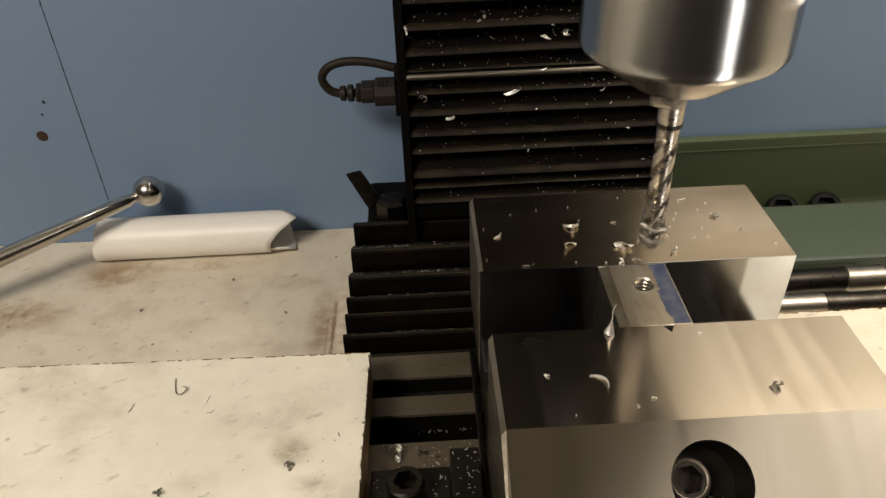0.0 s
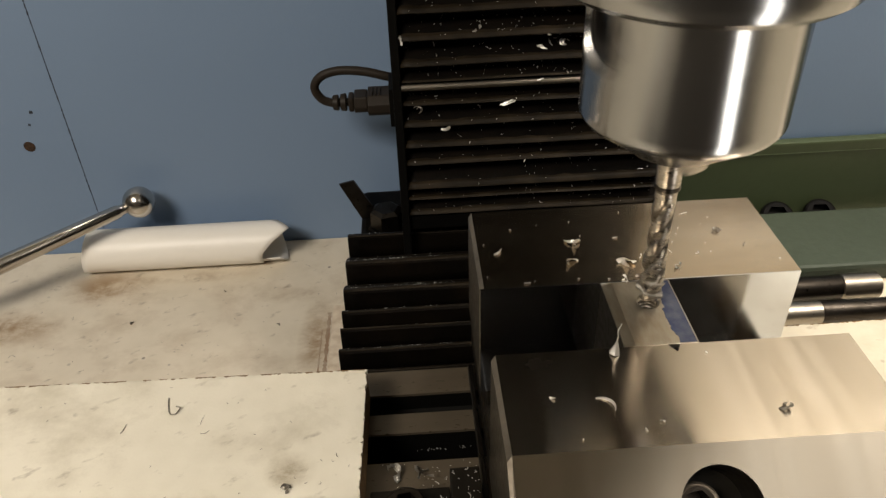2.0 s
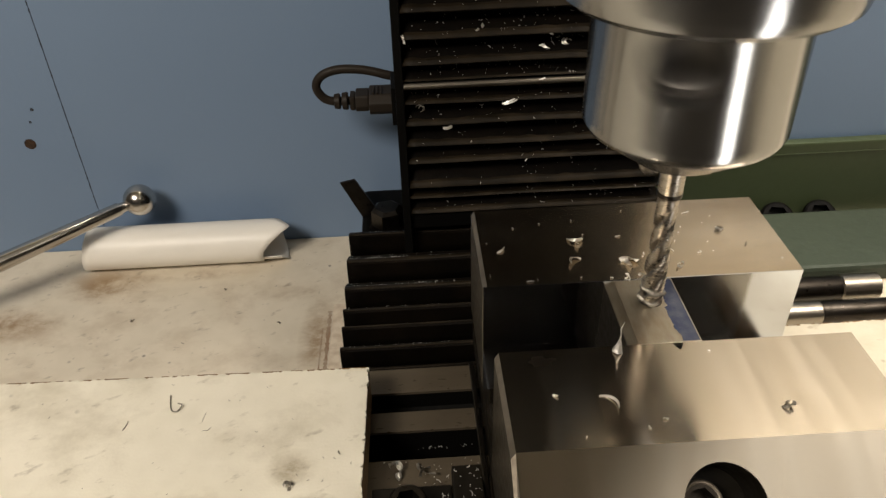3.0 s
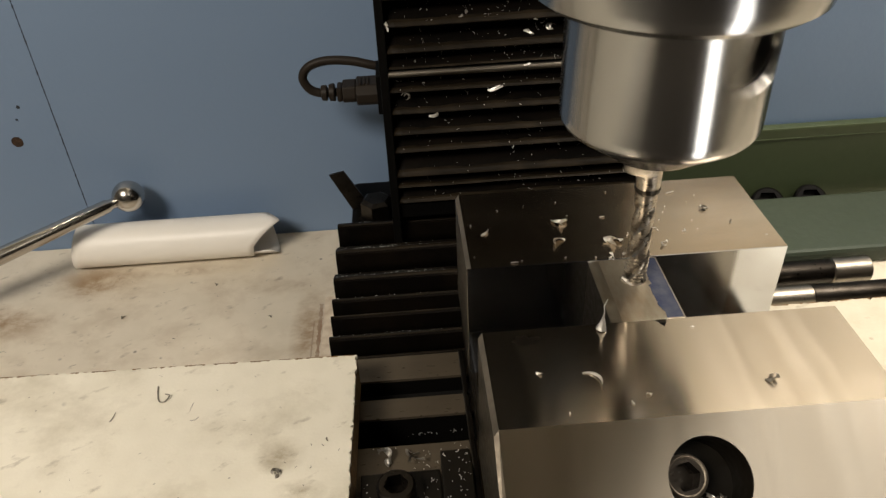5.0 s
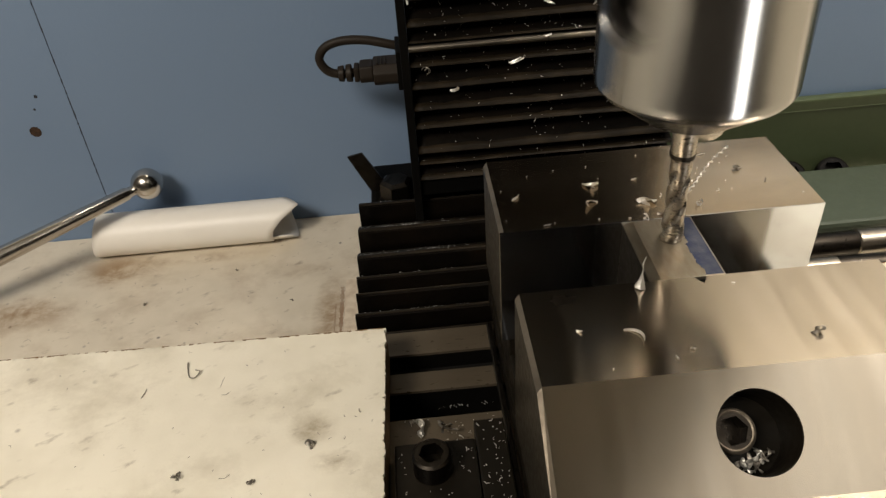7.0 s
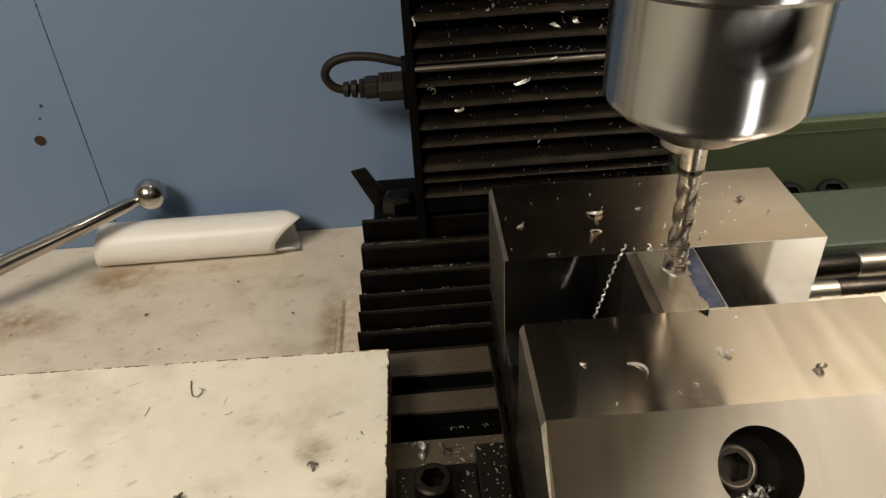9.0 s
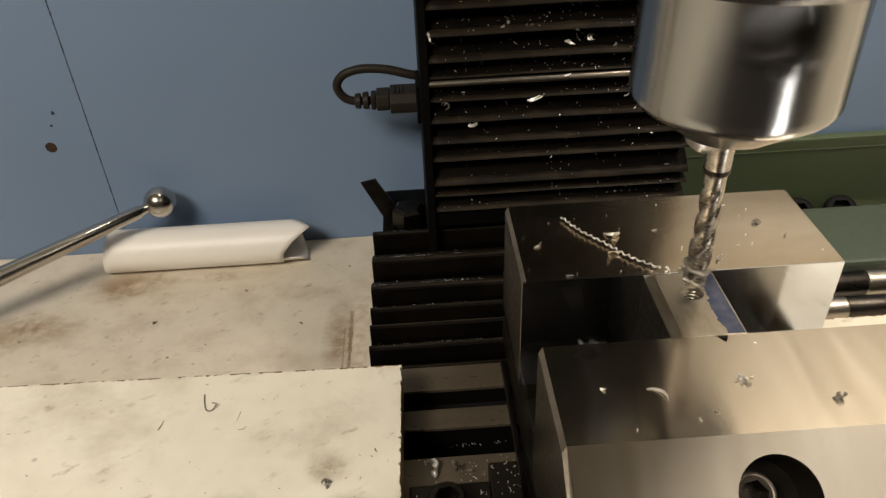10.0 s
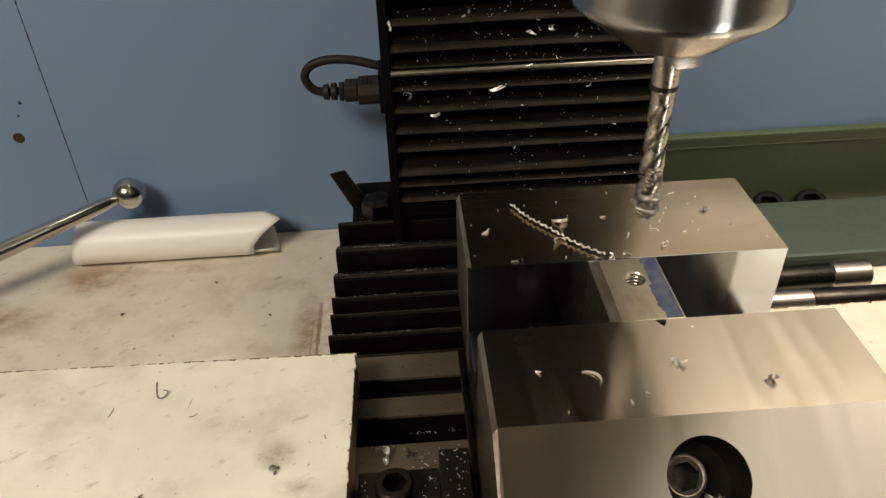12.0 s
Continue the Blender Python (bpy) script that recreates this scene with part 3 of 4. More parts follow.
    # black wedge stands in for the shade inside the notch
    part("notch", infill, M_BLACK, v, "black infill shading the jaw's notch")
    cap_screw("jaw_screw", v, Matrix.Translation((U * 6.38, U * 11.27, U * 16.87)) @ pose(0, 0, 0, 35, 0, 0) @ pose(0, 0, -U * 1.3, 0, 0, 10), 0.55, 0.78, 0.37, "black socket head screw")
    # pale ring added on the head's edge to stand for its highlight
    rim = lathe([(0.43, 0.775), (0.47, 0.80), (0.52, 0.775), (0.556, 0.72), (0.54, 0.70), (0.43, 0.77)], 40, m=Matrix.Translation((U * 6.38, U * 11.27, U * 16.87)) @ pose(0, 0, 0, 35, 0, 0) @ pose(0, 0, -U * 1.3))
    part("screw_rim", rim, M_WORN, v, "pale rim of the screw head, standing for its glint", True)
    part("screw_washer", lathe([(0.30, 0.0), (0.72, 0.0), (0.72, 0.14), (0.30, 0.14)], 36, m=Matrix.Translation((U * 6.36, U * 11.25, U * 16.86)) @ pose(0, 0, 0, 35, 0, 0) @ pose(0, 0, -U * 1.3)), M_DARKSTEEL, v, "black washer")
    # oil smears on the moving jaw
    for x, y, rx, ry, seed in ((3.0, 15.45, 0.42, 0.22, 2),):
        bm, rim = bmesh.new(), []
        for k in range(40):
            a = 2 * math.pi * k / 40
            r = 0.8 + 0.55 * noise.noise(Vector((1.6 * math.cos(a), 1.6 * math.sin(a), seed)))
            rim.append(bm.verts.new((U * (x + rx * r * math.cos(a)), U * (y + ry * r * math.sin(a)), U * 17.714)))
        bm.faces.new(rim)
        part("oil_smear", bm, M_SMEAR, v, "dark smear of oil")
    return v


vice()


def workpiece():
    w = thing("workpiece", "small milled alloy block with a blue marked strip", "workpiece", (0, 0, 0))
    ob = part("block", box(5.56, 7.66, 15.91, 18.81, 13.0, 17.70, 0.012), M_WORK, w)
    tool = bmesh.new()
    e = [(5.4, 17.56), (6.2, 17.81), (5.4, 17.95)]
    a = [tool.verts.new((U * x, U * 15.5, U * z)) for x, z in e]
    b = [tool.verts.new((U * x, U * 19.2, U * z)) for x, z in e]
    tool.faces.new(a), tool.faces.new(b[::-1])
    for i in range(3):
        tool.faces.new((a[i], b[i], b[(i + 1) % 3], a[(i + 1) % 3]))
    cut(ob, tool)
    cut(ob, lathe([(0, -4), (0.305, -4), (0.305, 1), (0, 1)], 40, m=Matrix.Translation((U * 6.72, U * 17.81, U * 17.7))))
    cut(ob, lathe([(0, -0.05), (0.30, -0.05), (0.40, 0.06), (0, 0.06)], 40, m=Matrix.Translation((U * 6.72, U * 17.81, U * 17.7))))
    turns = [(0.285 * math.cos(0.5 * k), 0.285 * math.sin(0.5 * k), -0.13 - 0.0105 * k) for k in range(64)]
    thread = part("thread", tube(turns, 0.028, 6), M_TAP, w, "bright thread in the hole", True)
    thread.matrix_basis = pose(U * 6.72, U * 17.81, U * 17.7)
    # thin dark sheet stands in for shade on the block's left side
    part("shaded_side", box(5.546, 5.557, 15.93, 18.79, 13.02, 17.55), M_SIDE, w, "side of the block, coloured dark for shade")
    # layout dye with a ragged edge
    bm = bmesh.new()
    rng = random.Random(3)
    n = 40
    left, right = [], []
    for i in range(n + 1):
        y = 15.96 + (18.77 - 15.96) * i / n
        lx = 7.13 + 0.05 * noise.noise(Vector((y * 4, 0, 0))) + rng.uniform(-0.025, 0.025) - (0.08 if 0.15 < i / n < 0.55 else 0)
        left.append(bm.verts.new((U * lx, U * y, U * 17.704)))
        right.append(bm.verts.new((U * 7.62, U * y, U * 17.704)))
    for i in range(n):
        bm.faces.new((left[i], right[i], right[i + 1], left[i + 1]))
    ob = part("dye_strip", bm, M_BLUE, w, "worn blue layout dye")
    ob.modifiers.new("thick", "SOLIDIFY").thickness = U * 0.004
    return w


workpiece()


def clamp():
    c = thing("table_clamp", "dark steel clamp block with a socket screw on the table", "clamp", (0, 0, 0))
    part("block", box(-2.3, 0.5, 11.5, 17.1, 9.42, 10.42, 0.08), M_DARKSTEEL, c)
    part("toe", box(0.53, 1.6, 12.2, 17.9, 9.42, 10.4, 0.06), M_DARKSTEEL, c)
    cap_screw("clamp_screw", c, pose(-U * 1.02, U * 15.95, U * 10.43, 0, 0, 8), 0.65, 0.85, 0.42, "black socket head screw")


clamp()


def cover_board(corner, x0, x1, y0, y1, seed, label, face):
    """A laminated chipboard off-cut with chipped edges."""
    rng = random.Random(seed)
    b = thing("cover_board", label, "board", (*corner, 9.42))
    bm = bmesh.new()
    out = []

    def side(p, q, n):
        for i in range(n):
            f = i / n
            out.append((p[0] + (q[0] - p[0]) * f, p[1] + (q[1] - p[1]) * f))

    side((x0, y0), (x1, y0), 40), side((x1, y0), (x1, y1), 240), side((x1, y1), (x0, y1), 260), side((x0, y1), (x0, y0), 20)
    cx, cy = (x0 + x1) / 2, (y0 + y1) / 2
    out = [(x + math.copysign(b, cx - x) * (abs(abs(cx - x) - (x1 - x0) / 2) < 0.01), y + math.copysign(b, cy - y) * (abs(abs(cy - y) - (y1 - y0) / 2) < 0.01))
           for x, y in out for b in ((rng.uniform(0.02, 0.07) if rng.random() < 0.22 else 0.0),)]
    ring = [(x + rng.uniform(-0.03, 0.03) * rng.random() ** 2 * 2, y + rng.uniform(-0.04, 0.03) * rng.random() ** 2 * 2) for x, y in out]
    lo = [bm.verts.new((U * x, U * y, U * 1.62)) for x, y in ring]
    hi = [bm.verts.new((U * x, U * y, U * 1.78)) for x, y in ring]
    n = len(ring)
    bm.faces.new(hi), bm.faces.new(lo[::-1])
    for i in range(n):
        bm.faces.new((lo[i], lo[(i + 1) % n], hi[(i + 1) % n], hi[i]))
    part("laminate_face", bm, face, b)
    # where the laminate has broken away along the rim the core shows
    bm = bmesh.new()
    for k in range(int((x1 - x0) / 0.16)):
        if rng.random() < 0.62:
            p, w = x0 + 0.16 * k, rng.uniform(0.02, 0.075)
            bm.faces.new([bm.verts.new((U * x, U * y, U * 1.784)) for x, y in ((p, y1 + 0.01), (p, y1 - w * rng.random()), (p + 0.09, y1 - w), (p + 0.17, y1 - w * rng.random()), (p + 0.17, y1 + 0.01))])
    part("chipped_rim", bm, M_MDF, b, "broken laminate rim showing brown core")
    part("core", box(x0 + 0.01, x1 - 0.01, y0 + 0.01, y1 - 0.01, 0.0, 1.615, 0.02), M_MDF, b, "bare brown chipboard core")
    return b


BOARD = cover_board((-2.45, 22.3), -38, 0, -20, 0, 1, "cream laminated chipboard off-cut with chipped edges, lying on the mill table", M_BOARD)
BOARD.rotation_euler = (0, 0, radians(-1.1))
cover_board((13.6, 23.3), 0, 38, -20, 0, 2, "cream laminated chipboard off-cut beside the vice", M_CREAM).rotation_euler = (0, 0, radians(0.3))


# ---------------------------------------------------------------- spindle: everything that turns and feeds together
AXIS = (6.72, 17.81)


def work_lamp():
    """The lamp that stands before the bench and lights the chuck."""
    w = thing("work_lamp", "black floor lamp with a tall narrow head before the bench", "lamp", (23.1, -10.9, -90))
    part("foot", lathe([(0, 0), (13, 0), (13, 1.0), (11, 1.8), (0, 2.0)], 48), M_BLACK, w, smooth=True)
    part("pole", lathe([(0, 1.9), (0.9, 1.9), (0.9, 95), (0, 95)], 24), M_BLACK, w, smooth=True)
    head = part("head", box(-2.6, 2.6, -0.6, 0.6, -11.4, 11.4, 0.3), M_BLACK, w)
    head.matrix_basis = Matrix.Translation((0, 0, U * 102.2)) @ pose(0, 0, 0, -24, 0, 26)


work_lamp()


HOLE_Z = 4.5


def spindle():
    s = thing("spindle", "polished steel collet chuck holding a spiral fluted tap", "spindle", (*AXIS, 23.05))
    nose = part("chuck_nut", lathe([(0, 1.22), (1.2, 1.22), (1.25, 1.24), (1.28, 1.28), (2.44, 2.09), (2.48, 2.13), (2.545, 2.25), (2.56, 2.31), (2.56, 2.5), (2.56, 5.2), (2.6, 5.3), (2.6, 5.6), (0, 5.6)], 96), M_CHUCK, s, "polished steel clamping nut", True)
    for a in (0, 180):
        turn = Matrix.Rotation(radians(a), 4, "Z") @ pose(0, 0, U * HOLE_Z, 90, 0, 0)
        cut(nose, lathe([(0, 1.7), (0.76, 1.7), (0.76, 2.3), (0.97, 2.66), (0.97, 3.2), (0, 3.2)], 44, m=turn))
        part("spanner_hole", lathe([(0, 1.73), (0.6, 1.73), (0.74, 1.8), (0.74, 2.22), (0.755, 2.22), (0.755, 1.705), (0, 1.705)], 44, m=turn), M_HOLE, s, "dull spanner hole", True)
    part("spindle_nose", lathe([(0, 5.62), (2.66, 5.62), (2.72, 5.42), (3.2, 5.38), (3.42, 5.55), (3.5, 5.85), (3.5, 7.4), (3.3, 7.6), (3.3, 9.5), (0, 9.5)], 96), M_CHUCK, s, "polished steel spindle flange", True)
    for a in (15, 195):
        prong = box(0.40, 0.92, -0.34, 0.34, 0.78, 1.23, 0.10, segments=3)
        prong.transform(Matrix.Rotation(radians(a), 4, "Z"))
        part("prong", prong, M_TAP, s, "worn steel prong of the nut", True)
    # the tap: shank, black ring, twisted flutes, threads near the tip
    part("shank", lathe([(0, -0.14), (0.30, -0.14), (0.325, -0.1), (0.345, 0.1), (0.36, 1.23), (0, 1.23)], 32), M_TAP, s, "", True)
    part("ring", lathe([(0.30, -0.06), (0.352, -0.06), (0.362, 0.0), (0.355, 0.07), (0.30, 0.07)], 32), M_OXIDE, s, "black ring round the shank", True)
    bm = bmesh.new()
    seg, levels, length = 60, 210, 3.75
    rings = []
    for j in range(levels + 1):
        f = j / levels
        z = -0.145 - length * f
        depth = 0.5 * min(1, max(0, (f - 0.06) / 0.12))
        outer = 0.30 + 0.04 * min(1, max(0, (f - 0.5) / 0.08))
        taper = 1 - 0.16 * max(0, (f - 0.9) / 0.1)
        thread = 0.022 if f > 0.56 else 0.0
        row = []
        for i in range(seg):
            th = 2 * math.pi * i / seg
            w = (th * 3 - z / 2.5 * 2 * math.pi * 3) % (2 * math.pi)
            flute = max(0.0, math.cos(w)) ** 1.7 * depth
            saw = abs(((z / 0.125 + th / (2 * math.pi)) % 1) - 0.5) * 2
            r = (outer * (1 - flute) - thread * saw * (1 - min(1, flute * 4))) * taper
            row.append(bm.verts.new((U * r * math.cos(th), U * r * math.sin(th), U * z)))
        rings.append(row)
    for a, b in zip(rings, rings[1:]):
        for i in range(seg):
            bm.faces.new((a[i], a[(i + 1) % seg], b[(i + 1) % seg], b[i]))
    bm.faces.new(rings[0][::-1]), bm.faces.new(rings[-1])
    wad = [((0.31 + 0.05 * math.sin(k * 1.7)) * math.cos(0.33 * k + 2.2), (0.31 + 0.05 * math.sin(k * 1.7)) * math.sin(0.33 * k + 2.2), -3.15 - 0.021 * k) for k in range(30)]
    part("clinging_chip", tube(wad, [0.08 + 0.02 * math.sin(k * 0.9) for k in range(30)], 8), M_CHIPDARK, s, "dull chip wound round the tip", True)
    part("fluted_body", bm, M_TAP, s, "bright spiral flutes with thread teeth", True)
    return s


SPINDLE = spindle()


def mill_head():
    """The casting that carries the spindle and slides on the column with it."""
    h = thing("mill_head", "dark painted casting that carries the spindle on the column", "mill head", (*AXIS, 23.05))
    part("body", box(-5.6, 5.6, -5.2, 16.4, 9.6, 40, 0.7, segments=3), M_HEAD, h)
    part("bearing_cap", lathe([(3.4, 8.6), (4.6, 8.6), (4.8, 8.8), (4.8, 9.59), (3.4, 9.59)], 64), M_OXIDE, h, "black bearing cap", True)
    return h


HEAD = mill_head()


# ---------------------------------------------------------------- things on the bench
def power_plug():
    p = thing("power_plug", "black rubber mains plug and cable in the machine's side", "plug", (0, 0, 0))
    y = 44.2
    part("plug_body", prism([(y - 0.9, 12.25), (y + 0.9, 12.25), (y + 1.15, 12.5), (y + 1.15, 13.05), (y + 0.75, 13.5), (y - 0.75, 13.5), (y - 1.15, 13.05), (y - 1.15, 12.5)], -2.75, -0.95, 0.1), M_CABLE, p)
    part("plug_neck", prism([(y - 0.7, 12.4), (y + 0.7, 12.4), (y + 0.85, 12.75), (y + 0.65, 13.4), (y - 0.65, 13.4), (y - 0.85, 12.75)], -3.6, -2.76, 0.1), M_CABLE, p)
    part("plug_shoulder", box(-3.95, -3.62, y - 0.55, y + 0.55, 12.4, 13.3, 0.12), M_CABLE, p)
    for i in range(3):
        part("grip_rib", box(-2.5 + 0.24 * i, -2.4 + 0.24 * i, y - 0.7, y + 0.4, 13.49, 13.6, 0.03), M_CABLE, p)
    for i, x in enumerate((-4.08, -4.56)):
        part("strain_relief", lathe([(0, 0), (0.5 - 0.06 * i, 0), (0.56 - 0.06 * i, 0.06), (0.52 - 0.06 * i, 0.34), (0.46 - 0.06 * i, 0.38), (0, 0.38)], 20, m=pose(U * x, U * y, U * 12.85, 0, -90, 0)), M_CABLE, p, smooth=True)
    loop = spline([(-3.9, y, 12.85), (-4.9, y, 12.85), (-5.6, y, 13.15), (-5.95, y, 13.9), (-5.5, y, 14.6), (-4.4, y, 14.92), (-2.9, y - 0.1, 14.85), (-1.3, y - 0.2, 14.45), (-0.2, y + 0.4, 14.0)], 8)
    part("cable", tube(loop, 0.27, 14), M_CABLE, p, smooth=True)


power_plug()


def rolled_sheet():
    """A curled sheet whose open end is cut to a point."""
    bm = bmesh.new()
    cy, r, na, nx = 45.85, 1.56, 64, 24
    rows = []
    for i in range(na + 1):
        a = radians(-75 + 400 * i / na)  # 0 faces the room, 90 is up
        rr = r - 0.18 * max(0, i / na - 0.86) / 0.14 - 0.04 * i / na
        deg = -75 + 400 * i / na
        end = float(np.interp(deg, (-75, -40, 0, 30, 55, 70, 90, 118, 160, 200, 250, 290, 325), (-11.5, -11.4, -11.2, -10.5, -9.7, -9.25, -9.8, -10.4, -10.4, -10.2, -9.85, -9.7, -10.1)))
        start = -23.9 + 0.3 * math.sin(a)
        rows.append([bm.verts.new((U * (start + (end - start) * k / nx), U * (cy - rr * math.cos(a)), U * (1.60 + rr * math.sin(a)))) for k in range(nx + 1)])
    for p, q in zip(rows, rows[1:]):
        for k in range(nx):
            bm.faces.new((p[k], p[k + 1], q[k + 1], q[k]))
    ob = part("rolled_sheet", bm, M_ROLL, None, smooth=True)
    ob.modifiers.new("thick", "SOLIDIFY").thickness = U * 0.07
    tagged(ob, "white plastic sheet rolled up, lying against the wall", "sheet")


rolled_sheet()


def lever():
    off = Vector((-34.0, 37.43, 0))
    h = thing("ball_lever", "chromed lever with a ball end over the bench", "lever", off)
    ball, root = Vector((-19.5, 46.35, 5.2)), Vector((-34.0, 37.43, 2.87))
    d = (ball - root).normalized()
    part("ball", lathe([(1.1 * math.sin(math.pi * k / 24), -1.1 * math.cos(math.pi * k / 24)) for k in range(25)], 40, m=Matrix.Translation(U * (ball - off))), M_CHROME, h, smooth=True)
    part("rod", tube([ball - d * 0.9 - off, ball - d * 1.35 - off, ball - d * 1.5 - off, ball - d * 9 - off, root - off], [0.36, 0.36, 0.46, 0.58, 0.70], 24), M_CHROME, h, smooth=True)
    part("hub", lathe([(0, 0), (1.9, 0), (1.9, 0.8), (1.2, 1.1), (1.2, 3.7), (0.9, 4.0), (0, 4.0)], 40), M_OXIDE, h, "black lever hub", True)


lever()


def green_case():
    g = thing("tool_case", "dark green enamelled steel case with its lid open against the wall", "case", (0, 0, 0))
    part("lid", box(14.5, 62, 47.3, 48.1, 0.02, 6.5, 0.15), M_GREEN, g)
    part("lid_rim", box(14.5, 62, 47.24, 47.298, 5.62, 5.70, 0.02), M_GREEN, g)
    part("tray", box(15.0, 62, 39.3, 46.2, 0.02, 1.35, 0.3), M_GREEN2, g, "grey-green painted tray")


green_case()


def ring_socket(m):
    """A black box spanner end: a rounded ring with a hexagonal opening."""
    k = thing("socket_ring", "black steel ring with a hexagonal opening, standing behind the green tray", "socket", (0, 0, 0), group="rings behind the tray")
    ob = part("ring", lathe([(0, -0.3), (1.1, -0.3), (1.2, -0.22), (1.24, 0.0), (1.2, 0.2), (1.06, 0.3), (0, 0.3)], 48), M_BLACK, k, "", True)
    tool = bmesh.new()
    lo = [tool.verts.new((U * x, U * y, -U * 0.22)) for x, y in hexagon(0.88)]
    hi = [tool.verts.new((U * x, U * y, U * 0.6)) for x, y in hexagon(0.88)]
    tool.faces.new(lo[::-1]), tool.faces.new(hi)
    for a in range(6):
        tool.faces.new((lo[a], lo[(a + 1) % 6], hi[(a + 1) % 6], hi[a]))
    cut(ob, tool)
    part("opening", lathe([(0, -0.215), (0.76, -0.215), (0.76, -0.2), (0, -0.2)], 24), M_BLACK, k, "black hollow")
    k.matrix_basis = m
    return k


SOCKET = ring_socket(pose(U * 26.9, U * 46.3, U * 0.78, 45, 0, -10))
copy_thing(SOCKET, pose(U * 30.2, U * 46.3, U * 0.78, 45, 0, -6))


def arbors():
    for y, x0, x1, r, bands in ((37.75, 14.6, 29.9, 0.88, ((27.3, 29.9),)), (35.5, 20.0, 34.5, 0.78, ((20.0, 25.0), (33.0, 34.5)))):
        a = thing("tool_arbor", "round black tool arbor with a bright steel end on the bench", "arbor", (x0, y, 0), group="arbors on the bench")
        edges = sorted({x0, x1, *[v for b in bands for v in b]})
        for p, q in zip(edges, edges[1:]):
            bright = any(b[0] <= p and q <= b[1] for b in bands)
            g = 0.06 if not bright else 0.0
            bm = lathe([(0, 0.004), (r - 0.08, 0.004), (r - g, 0.08), (r - g, q - p - 0.08), (r - 0.08, q - p - 0.004), (0, q - p - 0.004)], 40, m=pose(U * (p - x0), 0, U * r, 0, 90, 0))
            part("bright_end" if bright else "body", bm, M_TURNED if bright else M_OXIDE, a, "bright turned steel end" if bright else "", True)


arbors()


# ---------------------------------------------------------------- swarf
def curl(rng, length, width, bend, twist=0.0, thick=0.012, face=None, blunt=False):
    """One bent strip of cut metal as a thin closed ribbon, lying about the origin, in centimetres."""
    bm = bmesh.new()
    n = 10
    pos, ang = Vector((0, 0, 0)), rng.uniform(0, 6.28) if face is None else radians(face)
    rows = []
    for i in range(n + 1):
        f = i / n
        w = width * (0.35 + 0.65 * math.sin(math.pi * min(1, 0.15 + f * 0.85)))
        if blunt:
            w = width * rng.uniform(0.75, 1.15)
        side = Vector((-math.sin(ang), math.cos(ang), 0))
        tip = math.sin(twist * f * 6.28)
        lift = side * math.cos(twist * f * 6.28) + Vector((0, 0, 1)) * tip
        a, b = pos + lift * w / 2, pos - lift * w / 2
        up = Vector((0, 0, thick))
        rows.append([bm.verts.new(U * v) for v in (a, b, b + up, a + up)])
        pos = pos + Vector((math.cos(ang), math.sin(ang), 0.35 * math.sin(f * 3.1 + 0.4) * (0.3 + abs(twist)))) * length / n
        ang += bend / n
    for p, q in zip(rows, rows[1:]):
        for k in range(4):
            bm.faces.new((p[k], p[(k + 1) % 4], q[(k + 1) % 4], q[k]))
    bm.faces.new(rows[0]), bm.faces.new(rows[-1][::-1])
    low = min(v.co.z for v in bm.verts)
    mid = sum((v.co for v in bm.verts), Vector()) / len(bm.verts)
    for v in bm.verts:
        v.co -= Vector((mid.x, mid.y, low))
    return bm


def chip(x, y, z, length, width, bend, seed, material, label, twist=0.3, copies=1, group="", face=None, blunt=False):
    rng = random.Random(seed)
    bm = bmesh.new()
    for k in range(copies):
        merge(bm, curl(rng, length * rng.uniform(0.7, 1.1), width, bend * rng.uniform(0.7, 1.3), twist, 0.02, face, blunt), pose(U * rng.uniform(-0.12, 0.12) * (k > 0), U * rng.uniform(-0.1, 0.1) * (k > 0), 0, rng.uniform(-20, 20) * (k > 0), rng.uniform(-20, 20) * (k > 0), rng.uniform(0, 360) * (face is None)))
    low = min(v.co.z for v in bm.verts)
    for v in bm.verts:
        v.co.z -= low
    ob = part("metal_chip", bm, material)
    ob.matrix_basis = pose(U * x, U * y, U * z + 0.00002)
    return tagged(ob, label, "metal chip", group)


LIE = ((0.0, 1.0), (0.25, 0.62), (0.55, 0.26), (0.80, 0.04), (0.87, 0.0))


def fold(z):
    """How far back the column's cover lies at a height."""
    for a, b in zip(COLUMN, COLUMN[1:]):
        if b <= z <= a:
            return 34.55 + min(0.7, 1.7 * float(np.interp((a - z) / (a - b), [v[0] for v in LIE], [v[1] for v in LIE])))
    return 34.55


